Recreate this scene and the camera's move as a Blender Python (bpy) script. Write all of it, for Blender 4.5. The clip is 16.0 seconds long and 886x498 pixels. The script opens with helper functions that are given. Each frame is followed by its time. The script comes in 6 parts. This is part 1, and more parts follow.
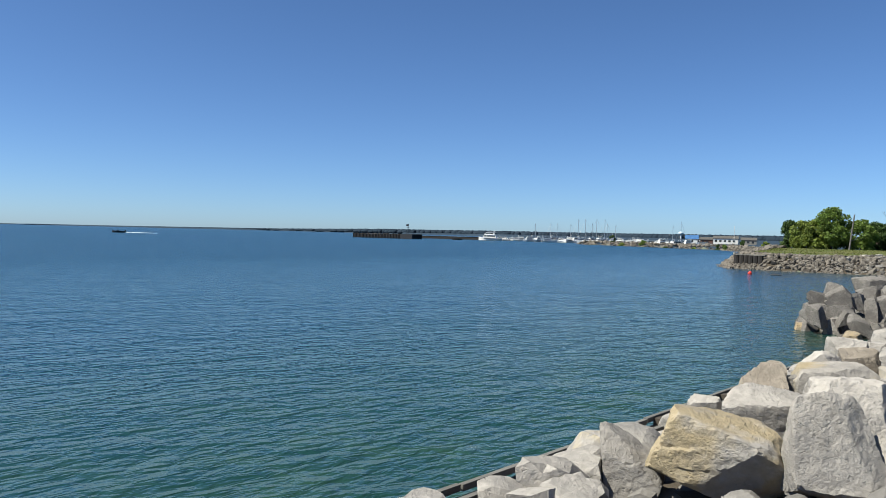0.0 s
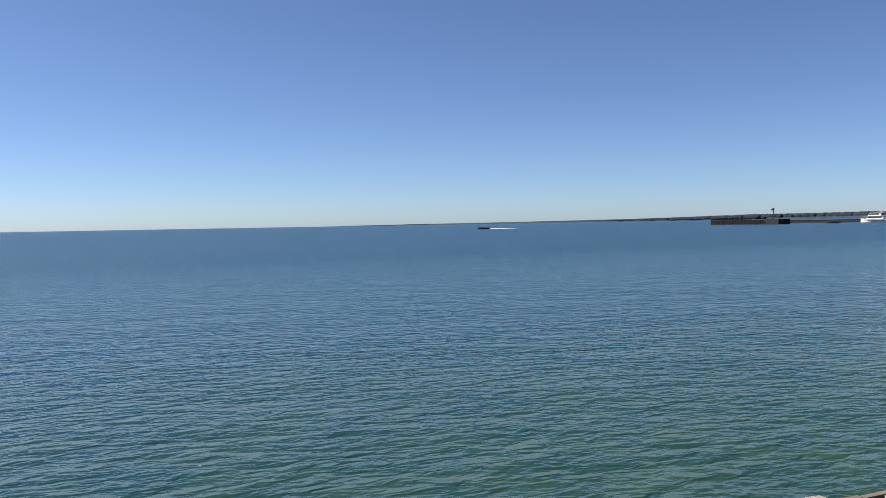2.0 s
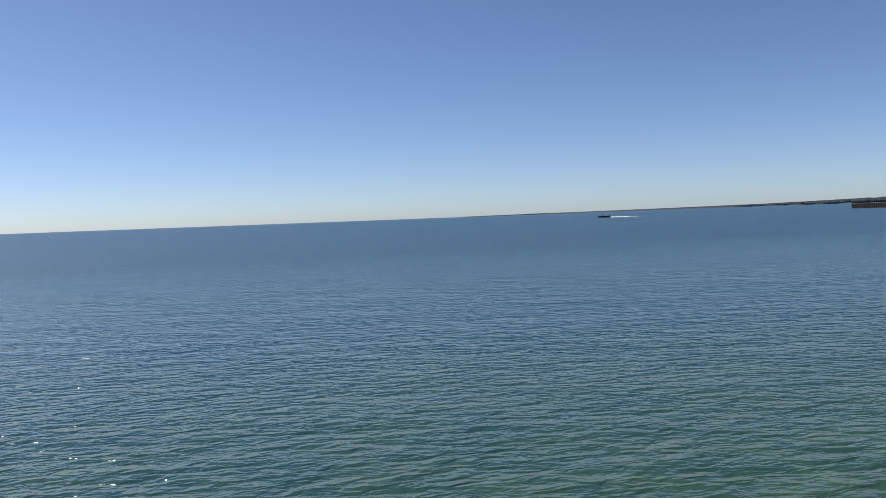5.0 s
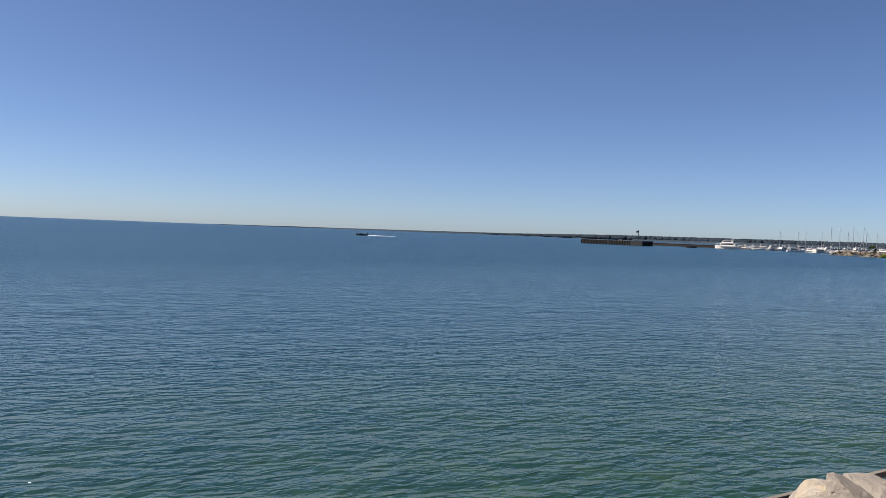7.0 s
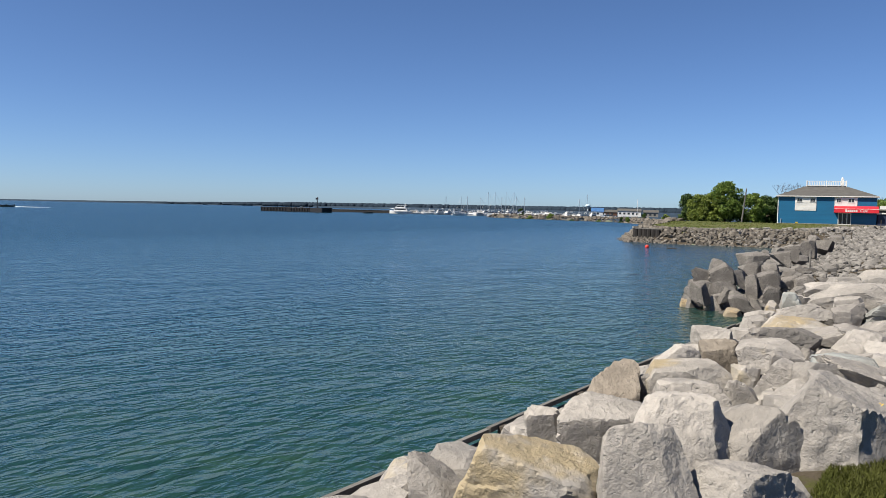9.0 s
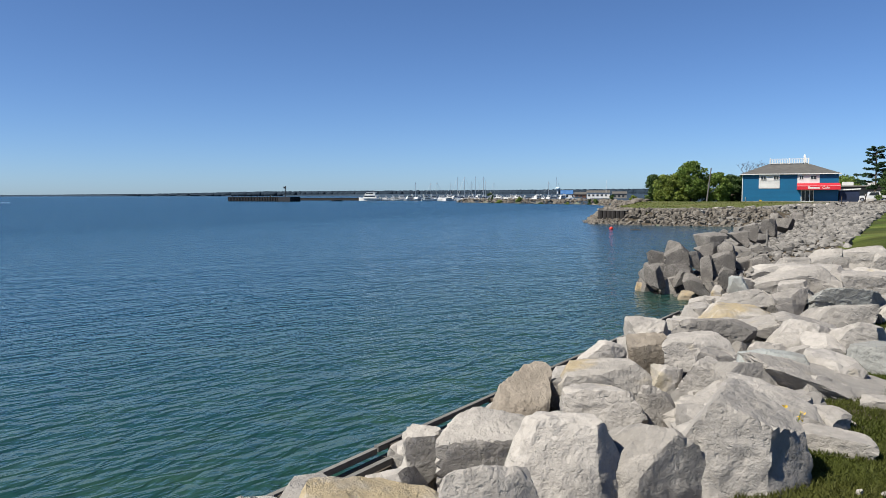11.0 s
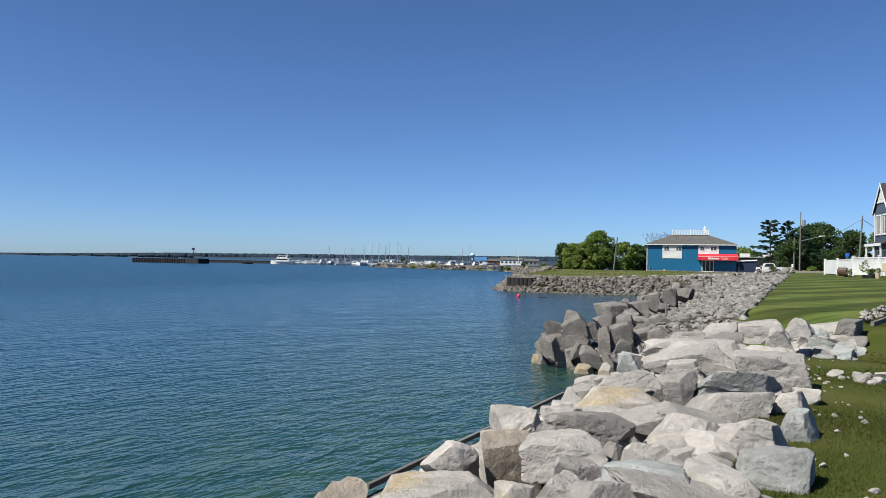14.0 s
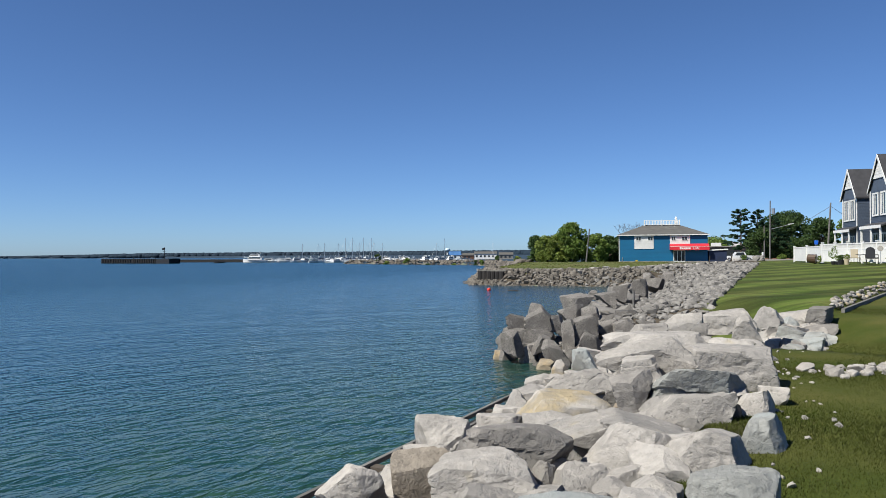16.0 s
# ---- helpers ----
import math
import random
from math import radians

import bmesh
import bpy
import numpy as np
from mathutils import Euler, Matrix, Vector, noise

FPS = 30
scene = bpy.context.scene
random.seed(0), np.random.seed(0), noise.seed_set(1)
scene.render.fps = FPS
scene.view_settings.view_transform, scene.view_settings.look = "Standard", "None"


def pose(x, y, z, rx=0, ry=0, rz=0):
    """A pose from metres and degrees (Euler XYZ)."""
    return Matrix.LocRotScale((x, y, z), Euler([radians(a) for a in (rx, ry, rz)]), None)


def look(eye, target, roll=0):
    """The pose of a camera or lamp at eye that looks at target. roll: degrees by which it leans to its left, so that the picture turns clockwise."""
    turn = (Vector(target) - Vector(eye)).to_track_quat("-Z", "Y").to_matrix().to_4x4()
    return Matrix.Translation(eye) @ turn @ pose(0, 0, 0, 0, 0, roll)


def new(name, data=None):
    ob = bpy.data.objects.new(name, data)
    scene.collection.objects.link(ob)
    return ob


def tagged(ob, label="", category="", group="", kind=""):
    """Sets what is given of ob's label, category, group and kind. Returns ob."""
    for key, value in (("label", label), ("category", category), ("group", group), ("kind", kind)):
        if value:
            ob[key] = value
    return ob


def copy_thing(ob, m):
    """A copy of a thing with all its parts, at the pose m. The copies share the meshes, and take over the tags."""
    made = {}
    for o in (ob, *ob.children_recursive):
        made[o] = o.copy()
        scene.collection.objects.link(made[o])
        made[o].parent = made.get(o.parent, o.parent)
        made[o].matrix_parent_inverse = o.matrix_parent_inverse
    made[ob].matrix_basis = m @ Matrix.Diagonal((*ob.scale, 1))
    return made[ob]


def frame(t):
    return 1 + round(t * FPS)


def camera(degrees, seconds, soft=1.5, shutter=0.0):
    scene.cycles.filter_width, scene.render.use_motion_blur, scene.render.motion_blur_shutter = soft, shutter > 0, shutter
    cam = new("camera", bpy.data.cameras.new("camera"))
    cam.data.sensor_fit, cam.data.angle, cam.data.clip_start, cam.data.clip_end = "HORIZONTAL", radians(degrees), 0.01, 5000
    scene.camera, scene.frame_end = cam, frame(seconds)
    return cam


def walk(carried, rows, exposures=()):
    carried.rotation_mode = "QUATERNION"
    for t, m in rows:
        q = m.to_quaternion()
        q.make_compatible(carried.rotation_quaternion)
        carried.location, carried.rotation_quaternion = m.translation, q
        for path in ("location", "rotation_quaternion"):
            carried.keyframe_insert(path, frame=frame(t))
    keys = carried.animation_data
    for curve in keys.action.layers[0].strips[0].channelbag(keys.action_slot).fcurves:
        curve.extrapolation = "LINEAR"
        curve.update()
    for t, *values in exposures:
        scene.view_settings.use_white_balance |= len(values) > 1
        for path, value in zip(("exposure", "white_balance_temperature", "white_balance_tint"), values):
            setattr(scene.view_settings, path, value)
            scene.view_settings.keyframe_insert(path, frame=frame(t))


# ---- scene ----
cam = camera(59.31, 16.0, soft=0.6)
PATH = [
    (0, pose(0.010, 0.003, 2.922, 88.90, -1.39, -0.00)),
    (0.5, pose(0.001, 0.043, 2.910, 88.78, 0.26, 7.81)),
    (1, pose(-0.007, 0.044, 2.909, 87.73, 0.72, 14.23)),
    (1.5, pose(-0.008, 0.027, 2.913, 87.89, 1.24, 19.90)),
    (2, pose(-0.089, -0.012, 2.916, 88.16, 1.02, 25.57)),
    (2.5, pose(-0.213, -0.057, 2.920, 88.17, 1.29, 30.19)),
    (3, pose(-0.288, -0.097, 2.926, 88.05, 1.49, 33.12)),
    (3.5, pose(-0.310, -0.126, 2.933, 87.49, 1.76, 36.33)),
    (6, pose(-0.116, -0.181, 3.074, 87.86, 0.24, 30.00)),
    (6.5, pose(0.013, -0.140, 3.082, 87.95, -2.79, 24.58)),
    (7, pose(0.162, -0.044, 3.089, 88.77, -2.16, 16.68)),
    (7.5, pose(0.257, 0.116, 3.086, 89.13, -3.22, 7.13)),
    (8, pose(0.432, 0.399, 3.110, 87.86, -1.46, -1.07)),
    (8.5, pose(0.605, 0.608, 3.092, 87.57, -0.88, -5.99)),
    (9, pose(0.838, 0.767, 3.140, 87.06, -1.23, -6.45)),
    (9.2, pose(0.922, 0.845, 3.141, 87.02, -0.87, -6.64)),
    (11.3, pose(1.857, 1.682, 3.196, 85.89, 0.60, -9.62)),
    (11.5, pose(1.944, 1.783, 3.203, 86.04, 0.42, -11.72)),
    (12, pose(2.165, 1.997, 3.194, 88.47, -0.84, -11.58)),
    (12.5, pose(2.349, 2.184, 3.199, 91.20, -1.34, -8.42)),
    (13, pose(2.462, 2.419, 3.190, 91.24, -1.66, -7.37)),
    (13.5, pose(2.621, 2.687, 3.198, 90.87, -1.18, -9.62)),
    (14, pose(2.867, 2.965, 3.183, 90.86, -0.87, -14.76)),
    (14.5, pose(3.081, 3.222, 3.157, 90.65, -0.51, -15.50)),
    (15, pose(3.244, 3.422, 3.173, 90.53, -0.33, -16.96)),
    (15.5, pose(3.489, 3.680, 3.137, 90.67, 0.12, -16.80)),
    (16, pose(3.744, 3.932, 3.123, 90.51, 0.25, -16.57)),
]
# the film's exposure and white balance drift, warmer while it looks over the open lake
walk(cam, PATH, exposures=((0.0, 0.98, 6350, 4), (1.0, 1.10, 6650, 5), (2.0, 1.04, 7200, 12), (3.5, 1.00, 7650, 14), (6.0, 0.96, 7650, 15), (7.0, 0.88, 7300, 15), (8.0, 0.88, 6750, 13), (9.0, 0.88, 6600, 9), (11.5, 0.88, 6350, 8), (12.5, 0.86, 6300, 8), (13.0, 0.88, 6200, 7), (14.0, 0.85, 6200, 7), (16.0, 0.82, 6200, 7)))

# ---- world, sun, exposure ----
SUN_AZ, SUN_EL = 104.0, 50.0          # degrees to the left of +y, degrees above the horizon
sun_way = Vector((-math.sin(radians(SUN_AZ)) * math.cos(radians(SUN_EL)), math.cos(radians(SUN_AZ)) * math.cos(radians(SUN_EL)), math.sin(radians(SUN_EL))))
world = bpy.data.worlds.new("sky")
scene.world = world
world.use_nodes = True
wn = world.node_tree
sky = wn.nodes.new("ShaderNodeTexSky")
sky.sky_type, sky.sun_disc = "NISHITA", False
sky.sun_elevation, sky.sun_rotation = radians(SUN_EL), radians(-SUN_AZ)
sky.altitude, sky.air_density, sky.dust_density, sky.ozone_density = 0, 0.62, 0.36, 6.5
tint = wn.nodes.new("ShaderNodeMix")
tint.data_type, tint.blend_type, tint.inputs[0].default_value = "RGBA", "MULTIPLY", 1.0
tint.inputs[7].default_value = (0.86, 0.93, 1.03, 1)
wn.links.new(sky.outputs[0], tint.inputs[6])
wn.links.new(tint.outputs[2], wn.nodes["Background"].inputs[0])
wn.nodes["Background"].inputs[1].default_value = 0.065
sun = new("sun", bpy.data.lights.new("sun", "SUN"))
sun.data.energy, sun.data.angle, sun.data.color = 5.0, radians(0.53), (1.0, 0.92, 0.80)
sun.matrix_world = look(sun_way * 50, (0, 0, 0))


# ---- node and mesh helpers ----
def material(name, color, color2=None, rough=0.7, metal=0.0, scale=2.0, fine=25.0, bump=0.25, bump_size=0.01, vary=0.12, per="object", stretch=(1, 1, 1), spec=0.4):
    """A surface with patches at one scale, grain at a finer one, relief, and a shift from piece to piece."""
    m = bpy.data.materials.new(name)
    m.use_nodes = True
    nt = m.node_tree
    b = nt.nodes["Principled BSDF"]
    b.inputs["Roughness"].default_value, b.inputs["Metallic"].default_value = rough, metal
    b.inputs["Specular IOR Level"].default_value = spec
    tc = nt.nodes.new("ShaderNodeTexCoord")
    mp = nt.nodes.new("ShaderNodeMapping")
    mp.inputs["Scale"].default_value = stretch
    nt.links.new(tc.outputs["Object"], mp.inputs[0])
    n1, n2 = nt.nodes.new("ShaderNodeTexNoise"), nt.nodes.new("ShaderNodeTexNoise")
    n1.inputs["Scale"].default_value, n1.inputs["Detail"].default_value = scale, 5
    n2.inputs["Scale"].default_value, n2.inputs["Detail"].default_value = fine, 4
    for n in (n1, n2):
        nt.links.new(mp.outputs[0], n.inputs["Vector"])
    mix = nt.nodes.new("ShaderNodeMix")
    mix.data_type = "RGBA"
    c2 = color2 or tuple(v * 0.7 for v in color)
    mix.inputs[6].default_value, mix.inputs[7].default_value = (*color, 1), (*c2, 1)
    ramp = nt.nodes.new("ShaderNodeMapRange")
    ramp.inputs[1].default_value, ramp.inputs[2].default_value = 0.35, 0.68
    nt.links.new(n1.outputs[0], ramp.inputs[0])
    nt.links.new(ramp.outputs[0], mix.inputs[0])
    hsv = nt.nodes.new("ShaderNodeHueSaturation")
    nt.links.new(mix.outputs[2], hsv.inputs["Color"])
    info = nt.nodes.new("ShaderNodeObjectInfo" if per == "object" else "ShaderNodeNewGeometry")
    out = info.outputs["Random"] if per == "object" else info.outputs["Random Per Island"]
    val = nt.nodes.new("ShaderNodeMath")
    val.operation = "MULTIPLY_ADD"
    val.inputs[1].default_value, val.inputs[2].default_value = 2 * vary, 1 - vary
    nt.links.new(out, val.inputs[0])
    gr = nt.nodes.new("ShaderNodeMath")
    gr.operation = "MULTIPLY_ADD"
    gr.inputs[1].default_value, gr.inputs[2].default_value = 0.5, 0.75
    nt.links.new(n2.outputs[0], gr.inputs[0])
    both = nt.nodes.new("ShaderNodeMath")
    both.operation = "MULTIPLY"
    nt.links.new(val.outputs[0], both.inputs[0])
    nt.links.new(gr.outputs[0], both.inputs[1])
    nt.links.new(both.outputs[0], hsv.inputs["Value"])
    nt.links.new(hsv.outputs[0], b.inputs["Base Color"])
    if bump:
        bp = nt.nodes.new("ShaderNodeBump")
        bp.inputs["Strength"].default_value, bp.inputs["Distance"].default_value = bump, bump_size
        nt.links.new(n2.outputs[0], bp.inputs["Height"])
        nt.links.new(bp.outputs[0], b.inputs["Normal"])
    return m


def stone(name, light, dark, stain, stain_at=0.62, lichen=0.4, vary=0.2, per="object", speckle=0.55):
    """Quarried stone: broad tone shifts, stains with edges of their own, weathered dark skin, pits and cracks."""
    m = material(name, light, dark, rough=0.88, scale=1.6, fine=14.0, bump=0.0, vary=vary, spec=0.25, per=per)
    nt = m.node_tree
    b = nt.nodes["Principled BSDF"]
    hsv = next(n for n in nt.nodes if n.type == "HUE_SAT")
    tc = next(n for n in nt.nodes if n.type == "TEX_COORD")
    info = next(n for n in nt.nodes if n.type in ("OBJECT_INFO", "NEW_GEOMETRY"))
    shift = nt.nodes.new("ShaderNodeVectorMath")
    shift.operation = "MULTIPLY_ADD"
    shift.inputs[1].default_value = (37, 61, 17)
    nt.links.new(info.outputs["Random" if per == "object" else "Random Per Island"], shift.inputs[0])
    nt.links.new(tc.outputs["Object"], shift.inputs[2])

    def noise_at(scale, detail=6, rough=0.6):
        n = nt.nodes.new("ShaderNodeTexNoise")
        n.inputs["Scale"].default_value, n.inputs["Detail"].default_value, n.inputs["Roughness"].default_value = scale, detail, rough
        nt.links.new(shift.outputs[0], n.inputs["Vector"])
        return n.outputs[0]

    def masked(value, lo, hi):
        r = nt.nodes.new("ShaderNodeMapRange")
        r.inputs[1].default_value, r.inputs[2].default_value = lo, hi
        nt.links.new(value, r.inputs[0])
        return r.outputs[0]

    def blend(color, over, mask, amount):
        x = nt.nodes.new("ShaderNodeMix")
        x.data_type = "RGBA"
        s = nt.nodes.new("ShaderNodeMath")
        s.operation, s.inputs[1].default_value = "MULTIPLY", amount
        nt.links.new(mask, s.inputs[0])
        nt.links.new(s.outputs[0], x.inputs[0])
        nt.links.new(color, x.inputs[6])
        x.inputs[7].default_value = (*over, 1)
        return x.outputs[2]

    c = blend(hsv.outputs[0], stain, masked(noise_at(1.1, 4), stain_at, stain_at + 0.09), 0.75)
    c = blend(c, tuple(v * 0.35 for v in dark), masked(noise_at(2.6, 8, 0.7), 0.6, 0.68), lichen)
    c = blend(c, tuple(min(1, v * 1.25) for v in light), masked(noise_at(7, 6), 0.58, 0.66), 0.5)
    c = blend(c, tuple(v * 0.55 for v in dark), masked(noise_at(30, 6, 0.75), 0.62 - 0.12 * (speckle > 0.6), 0.72 - 0.12 * (speckle > 0.6)), speckle)
    c = blend(c, tuple(v * 0.72 for v in dark), masked(noise_at(1.7, 9, 0.68), 0.5, 0.62), 0.55)
    nt.links.new(c, b.inputs["Base Color"])
    def scaled(value, k, plus):
        s = nt.nodes.new("ShaderNodeMath")
        s.operation, s.inputs[1].default_value = "MULTIPLY_ADD", k
        nt.links.new(value, s.inputs[0])
        if isinstance(plus, float):
            s.inputs[2].default_value = plus
        else:
            nt.links.new(plus, s.inputs[2])
        return s.outputs[0]

    add = scaled(noise_at(6.0, 10, 0.66), 1.2, scaled(masked(noise_at(26, 3, 0.6), 0.28, 0.42), 0.14, 0.0))
    bp = nt.nodes.new("ShaderNodeBump")
    bp.inputs["Strength"].default_value, bp.inputs["Distance"].default_value = 1.0, 0.045
    nt.links.new(add, bp.inputs["Height"])
    nt.links.new(bp.outputs[0], b.inputs["Normal"])
    return m


class Build:
    """Collects vertices and faces of one part."""

    def __init__(self):
        self.v, self.f = [], []

    def add(self, verts, faces):
        k = len(self.v)
        self.v += [tuple(p) for p in verts]
        self.f += [tuple(k + i for i in q) for q in faces]
        return self

    def box(self, c, s, m=None):
        x, y, z = (v / 2 for v in s)
        pts = [Vector((a * x, b * y, d * z)) for d in (-1, 1) for b in (-1, 1) for a in (-1, 1)]
        pts = [(m @ p if m else p) + Vector(c) for p in pts]
        return self.add(pts, [(0, 2, 3, 1), (4, 5, 7, 6), (0, 1, 5, 4), (2, 6, 7, 3), (0, 4, 6, 2), (1, 3, 7, 5)])

    def tube(self, p, q, r0, r1=None, n=8):
        p, q = Vector(p), Vector(q)
        r1 = r0 if r1 is None else r1
        m = (q - p).to_track_quat("Z", "Y").to_matrix()
        ring = [m @ Vector((math.cos(2 * math.pi * i / n), math.sin(2 * math.pi * i / n), 0)) for i in range(n)]
        faces = [(i, (i + 1) % n, n + (i + 1) % n, n + i) for i in range(n)] + [tuple(range(n - 1, -1, -1)), tuple(range(n, 2 * n))]
        return self.add([p + r * r0 for r in ring] + [q + r * r1 for r in ring], faces)

    def prism(self, outline, way):
        """A flat outline (3D points) pushed along a vector."""
        n, way = len(outline), Vector(way)
        a = [Vector(p) for p in outline]
        return self.add(a + [p + way for p in a], [tuple(range(n - 1, -1, -1)), tuple(range(n, 2 * n))] + [(i, (i + 1) % n, n + (i + 1) % n, n + i) for i in range(n)])

    def loft(self, rings):
        n = len(rings[0])
        faces = [(k * n + i, k * n + (i + 1) % n, (k + 1) * n + (i + 1) % n, (k + 1) * n + i) for k in range(len(rings) - 1) for i in range(n)]
        faces += [tuple(range(n - 1, -1, -1)), tuple(range((len(rings) - 1) * n, len(rings) * n))]
        return self.add([p for r in rings for p in r], faces)

    def mesh(self, name, mat, smooth=False):
        me = bpy.data.meshes.new(name)
        me.from_pydata([tuple(p) for p in self.v], [], self.f)
        me.materials.append(mat)
        if smooth:
            me.shade_smooth()
        me.update()
        return me


def part(name, built, mat, parent=None, label="", smooth=False):
    """One mesh object, under a thing or part when a parent is given."""
    ob = new(name, built if isinstance(built, bpy.types.Mesh) else built.mesh(name, mat, smooth))
    ob.parent = parent
    if label:
        ob["label"] = label
    return ob


def thing(name, label, category, group="", kind=""):
    return tagged(new(name), label, category, group, kind)


# ---- materials ----
LIME = stone("limestone", (0.3102, 0.2904, 0.2658), (0.2324, 0.2205, 0.2067), (0.331, 0.274, 0.153), 0.64)
LIME_FILL = stone("limestone_fill", (0.3102, 0.2904, 0.2658), (0.2324, 0.2205, 0.2067), (0.331, 0.274, 0.153), 0.64, per="island")
YELLOW = stone("limestone_yellow_stained", (0.2983, 0.2767, 0.2480), (0.2324, 0.2205, 0.2048), (0.285, 0.225, 0.120), 0.46)
BLUISH = stone("limestone_bluish", (0.2610, 0.2629, 0.2471), (0.2034, 0.2080, 0.2007), (0.268, 0.286, 0.280), 0.5)
GREY = stone("grey_boulder_stone", (0.1832, 0.1729, 0.1600), (0.1324, 0.1247, 0.1170), (0.201, 0.181, 0.147), 0.62, 0.35)
GREYLIME = stone("limestone_grey", (0.2270, 0.2116, 0.1952), (0.1514, 0.1436, 0.1350), (0.30, 0.25, 0.16), 0.62, 0.5)
BROWN = stone("limestone_brown", (0.2047, 0.1729, 0.1350), (0.1290, 0.1075, 0.0834), (0.22, 0.16, 0.09), 0.55, 0.4)
TANROCK = stone("limestone_tan", (0.2571, 0.2270, 0.1892), (0.1892, 0.1625, 0.1324), (0.30, 0.15, 0.06), 0.6, 0.35)
DARK = stone("dark_stone", (0.1928, 0.1800, 0.1661), (0.1138, 0.1057, 0.0987), (0.113, 0.105, 0.091), 0.6, 0.4, speckle=0.8)
# darker copy of DARK: its colour deepens the shade in the stack's gaps
GAP_SHADE_FILL = stone("gap_shaded_stone_fill", (0.1204, 0.1118, 0.1032), (0.0688, 0.0645, 0.0602), (0.10, 0.09, 0.08), 0.6, 0.4, per="island")
WET = stone("waterline_stone", (0.3268, 0.2752, 0.1978), (0.1892, 0.1548, 0.1118), (0.33, 0.25, 0.14), 0.5, 0.4)
RIPRAP = material("riprap_stone", (0.1832, 0.1736, 0.1616), (0.1184, 0.1128, 0.1064), rough=0.9, scale=3, fine=20, bump=0.5, bump_size=0.03, vary=0.3, per="island", spec=0.2)
RIPRAP_PIECE = material("riprap_piece", (0.1832, 0.1736, 0.1616), (0.1184, 0.1128, 0.1064), rough=0.9, scale=3, fine=20, bump=0.5, bump_size=0.03, vary=0.3, spec=0.2)
BROWNRAP = material("brown_riprap", (0.1320, 0.1192, 0.1027), (0.0880, 0.0786, 0.0682), rough=0.9, scale=2, fine=12, bump=0.5, bump_size=0.03, vary=0.35, per="island", spec=0.2)
LAKEBED = material("lakebed", (0.1280, 0.1360, 0.0960), (0.0560, 0.0720, 0.0480), rough=0.9, scale=0.6, fine=4, bump=0.3)
ROUGH_GRASS = material("rough_grass", (0.0357, 0.0474, 0.0074), (0.0636, 0.0649, 0.0166), rough=0.9, scale=0.9, fine=30, bump=0.6, bump_size=0.03, spec=0.1)
def turf_over_soil(m, soil):
    """Turf that thins out in a ragged line where the ground turns to bare soil."""
    nt, b = m.node_tree, m.node_tree.nodes["Principled BSDF"]
    turf = b.inputs["Base Color"].links[0].from_socket
    at, n = nt.nodes.new("ShaderNodeAttribute"), nt.nodes.new("ShaderNodeTexNoise")
    at.attribute_name = "bare"
    tc = next(k for k in nt.nodes if k.type == "TEX_COORD")
    n.inputs["Scale"].default_value, n.inputs["Detail"].default_value, n.inputs["Roughness"].default_value = 2.2, 8, 0.7
    nt.links.new(tc.outputs["Object"], n.inputs["Vector"])
    add, ramp, mix = nt.nodes.new("ShaderNodeMath"), nt.nodes.new("ShaderNodeMapRange"), nt.nodes.new("ShaderNodeMix")
    add.operation, add.inputs[1].default_value = "MULTIPLY_ADD", 1.6
    nt.links.new(n.outputs[0], add.inputs[0])
    nt.links.new(at.outputs["Fac"], add.inputs[2])
    ramp.inputs[1].default_value, ramp.inputs[2].default_value = 0.72, 0.98
    nt.links.new(add.outputs[0], ramp.inputs[0])
    mix.data_type = "RGBA"
    nt.links.new(ramp.outputs[0], mix.inputs[0])
    nt.links.new(turf, mix.inputs[6])
    mix.inputs[7].default_value = (*soil, 1)
    nt.links.new(mix.outputs[2], b.inputs["Base Color"])


turf_over_soil(ROUGH_GRASS, (0.06, 0.05, 0.038))
DRY_GRASS = material("dry_grass", (0.0656, 0.0824, 0.0216), (0.0936, 0.0912, 0.0360), rough=0.95, scale=0.25, fine=6, bump=0.6, bump_size=0.05, spec=0.1)
# distance haze is put into this base colour as a blue tint
HAZED_LAND = material("hazed_far_land", (0.0224, 0.0368, 0.0560), (0.0272, 0.0432, 0.0624), rough=0.95, scale=0.02, fine=0.3, bump=0.0, spec=0.1)
LOT = material("gravel_lot", (0.1648, 0.1520, 0.1320), (0.1208, 0.1104, 0.0992), rough=0.95, scale=0.15, fine=5, bump=0.3, spec=0.1)
WEATHERED = material("weathered_timber", (0.1456, 0.1408, 0.1320), (0.0832, 0.0792, 0.0728), rough=0.9, scale=1.2, fine=14, bump=0.6, bump_size=0.01, stretch=(1, 1, 6))
OLD_WOOD = material("old_dark_wood", (0.0680, 0.0560, 0.0440), (0.0360, 0.0296, 0.0240), rough=0.9, scale=2, fine=20, bump=0.6, stretch=(1, 1, 0.3))
RUST = material("rusty_steel", (0.0192, 0.0162, 0.0150), (0.0120, 0.0108, 0.0102), rough=0.8, scale=1, fine=8, bump=0.3)
CONCRETE = material("concrete", (0.2304, 0.2176, 0.1984), (0.1664, 0.1600, 0.1472), rough=0.9, scale=1, fine=12, bump=0.2)
WHITE = material("white_paint", (0.604, 0.604, 0.589), (0.542, 0.542, 0.534), rough=0.5, scale=0.8, fine=10, bump=0.05, vary=0.03)
GEL = material("white_gelcoat", (0.619, 0.619, 0.611), (0.557, 0.565, 0.565), rough=0.25, scale=0.5, fine=3, bump=0.0, vary=0.06)
DARKGLASS = material("dark_glass", (0.02, 0.025, 0.03), (0.03, 0.035, 0.04), rough=0.08, scale=1, fine=4, bump=0.0)
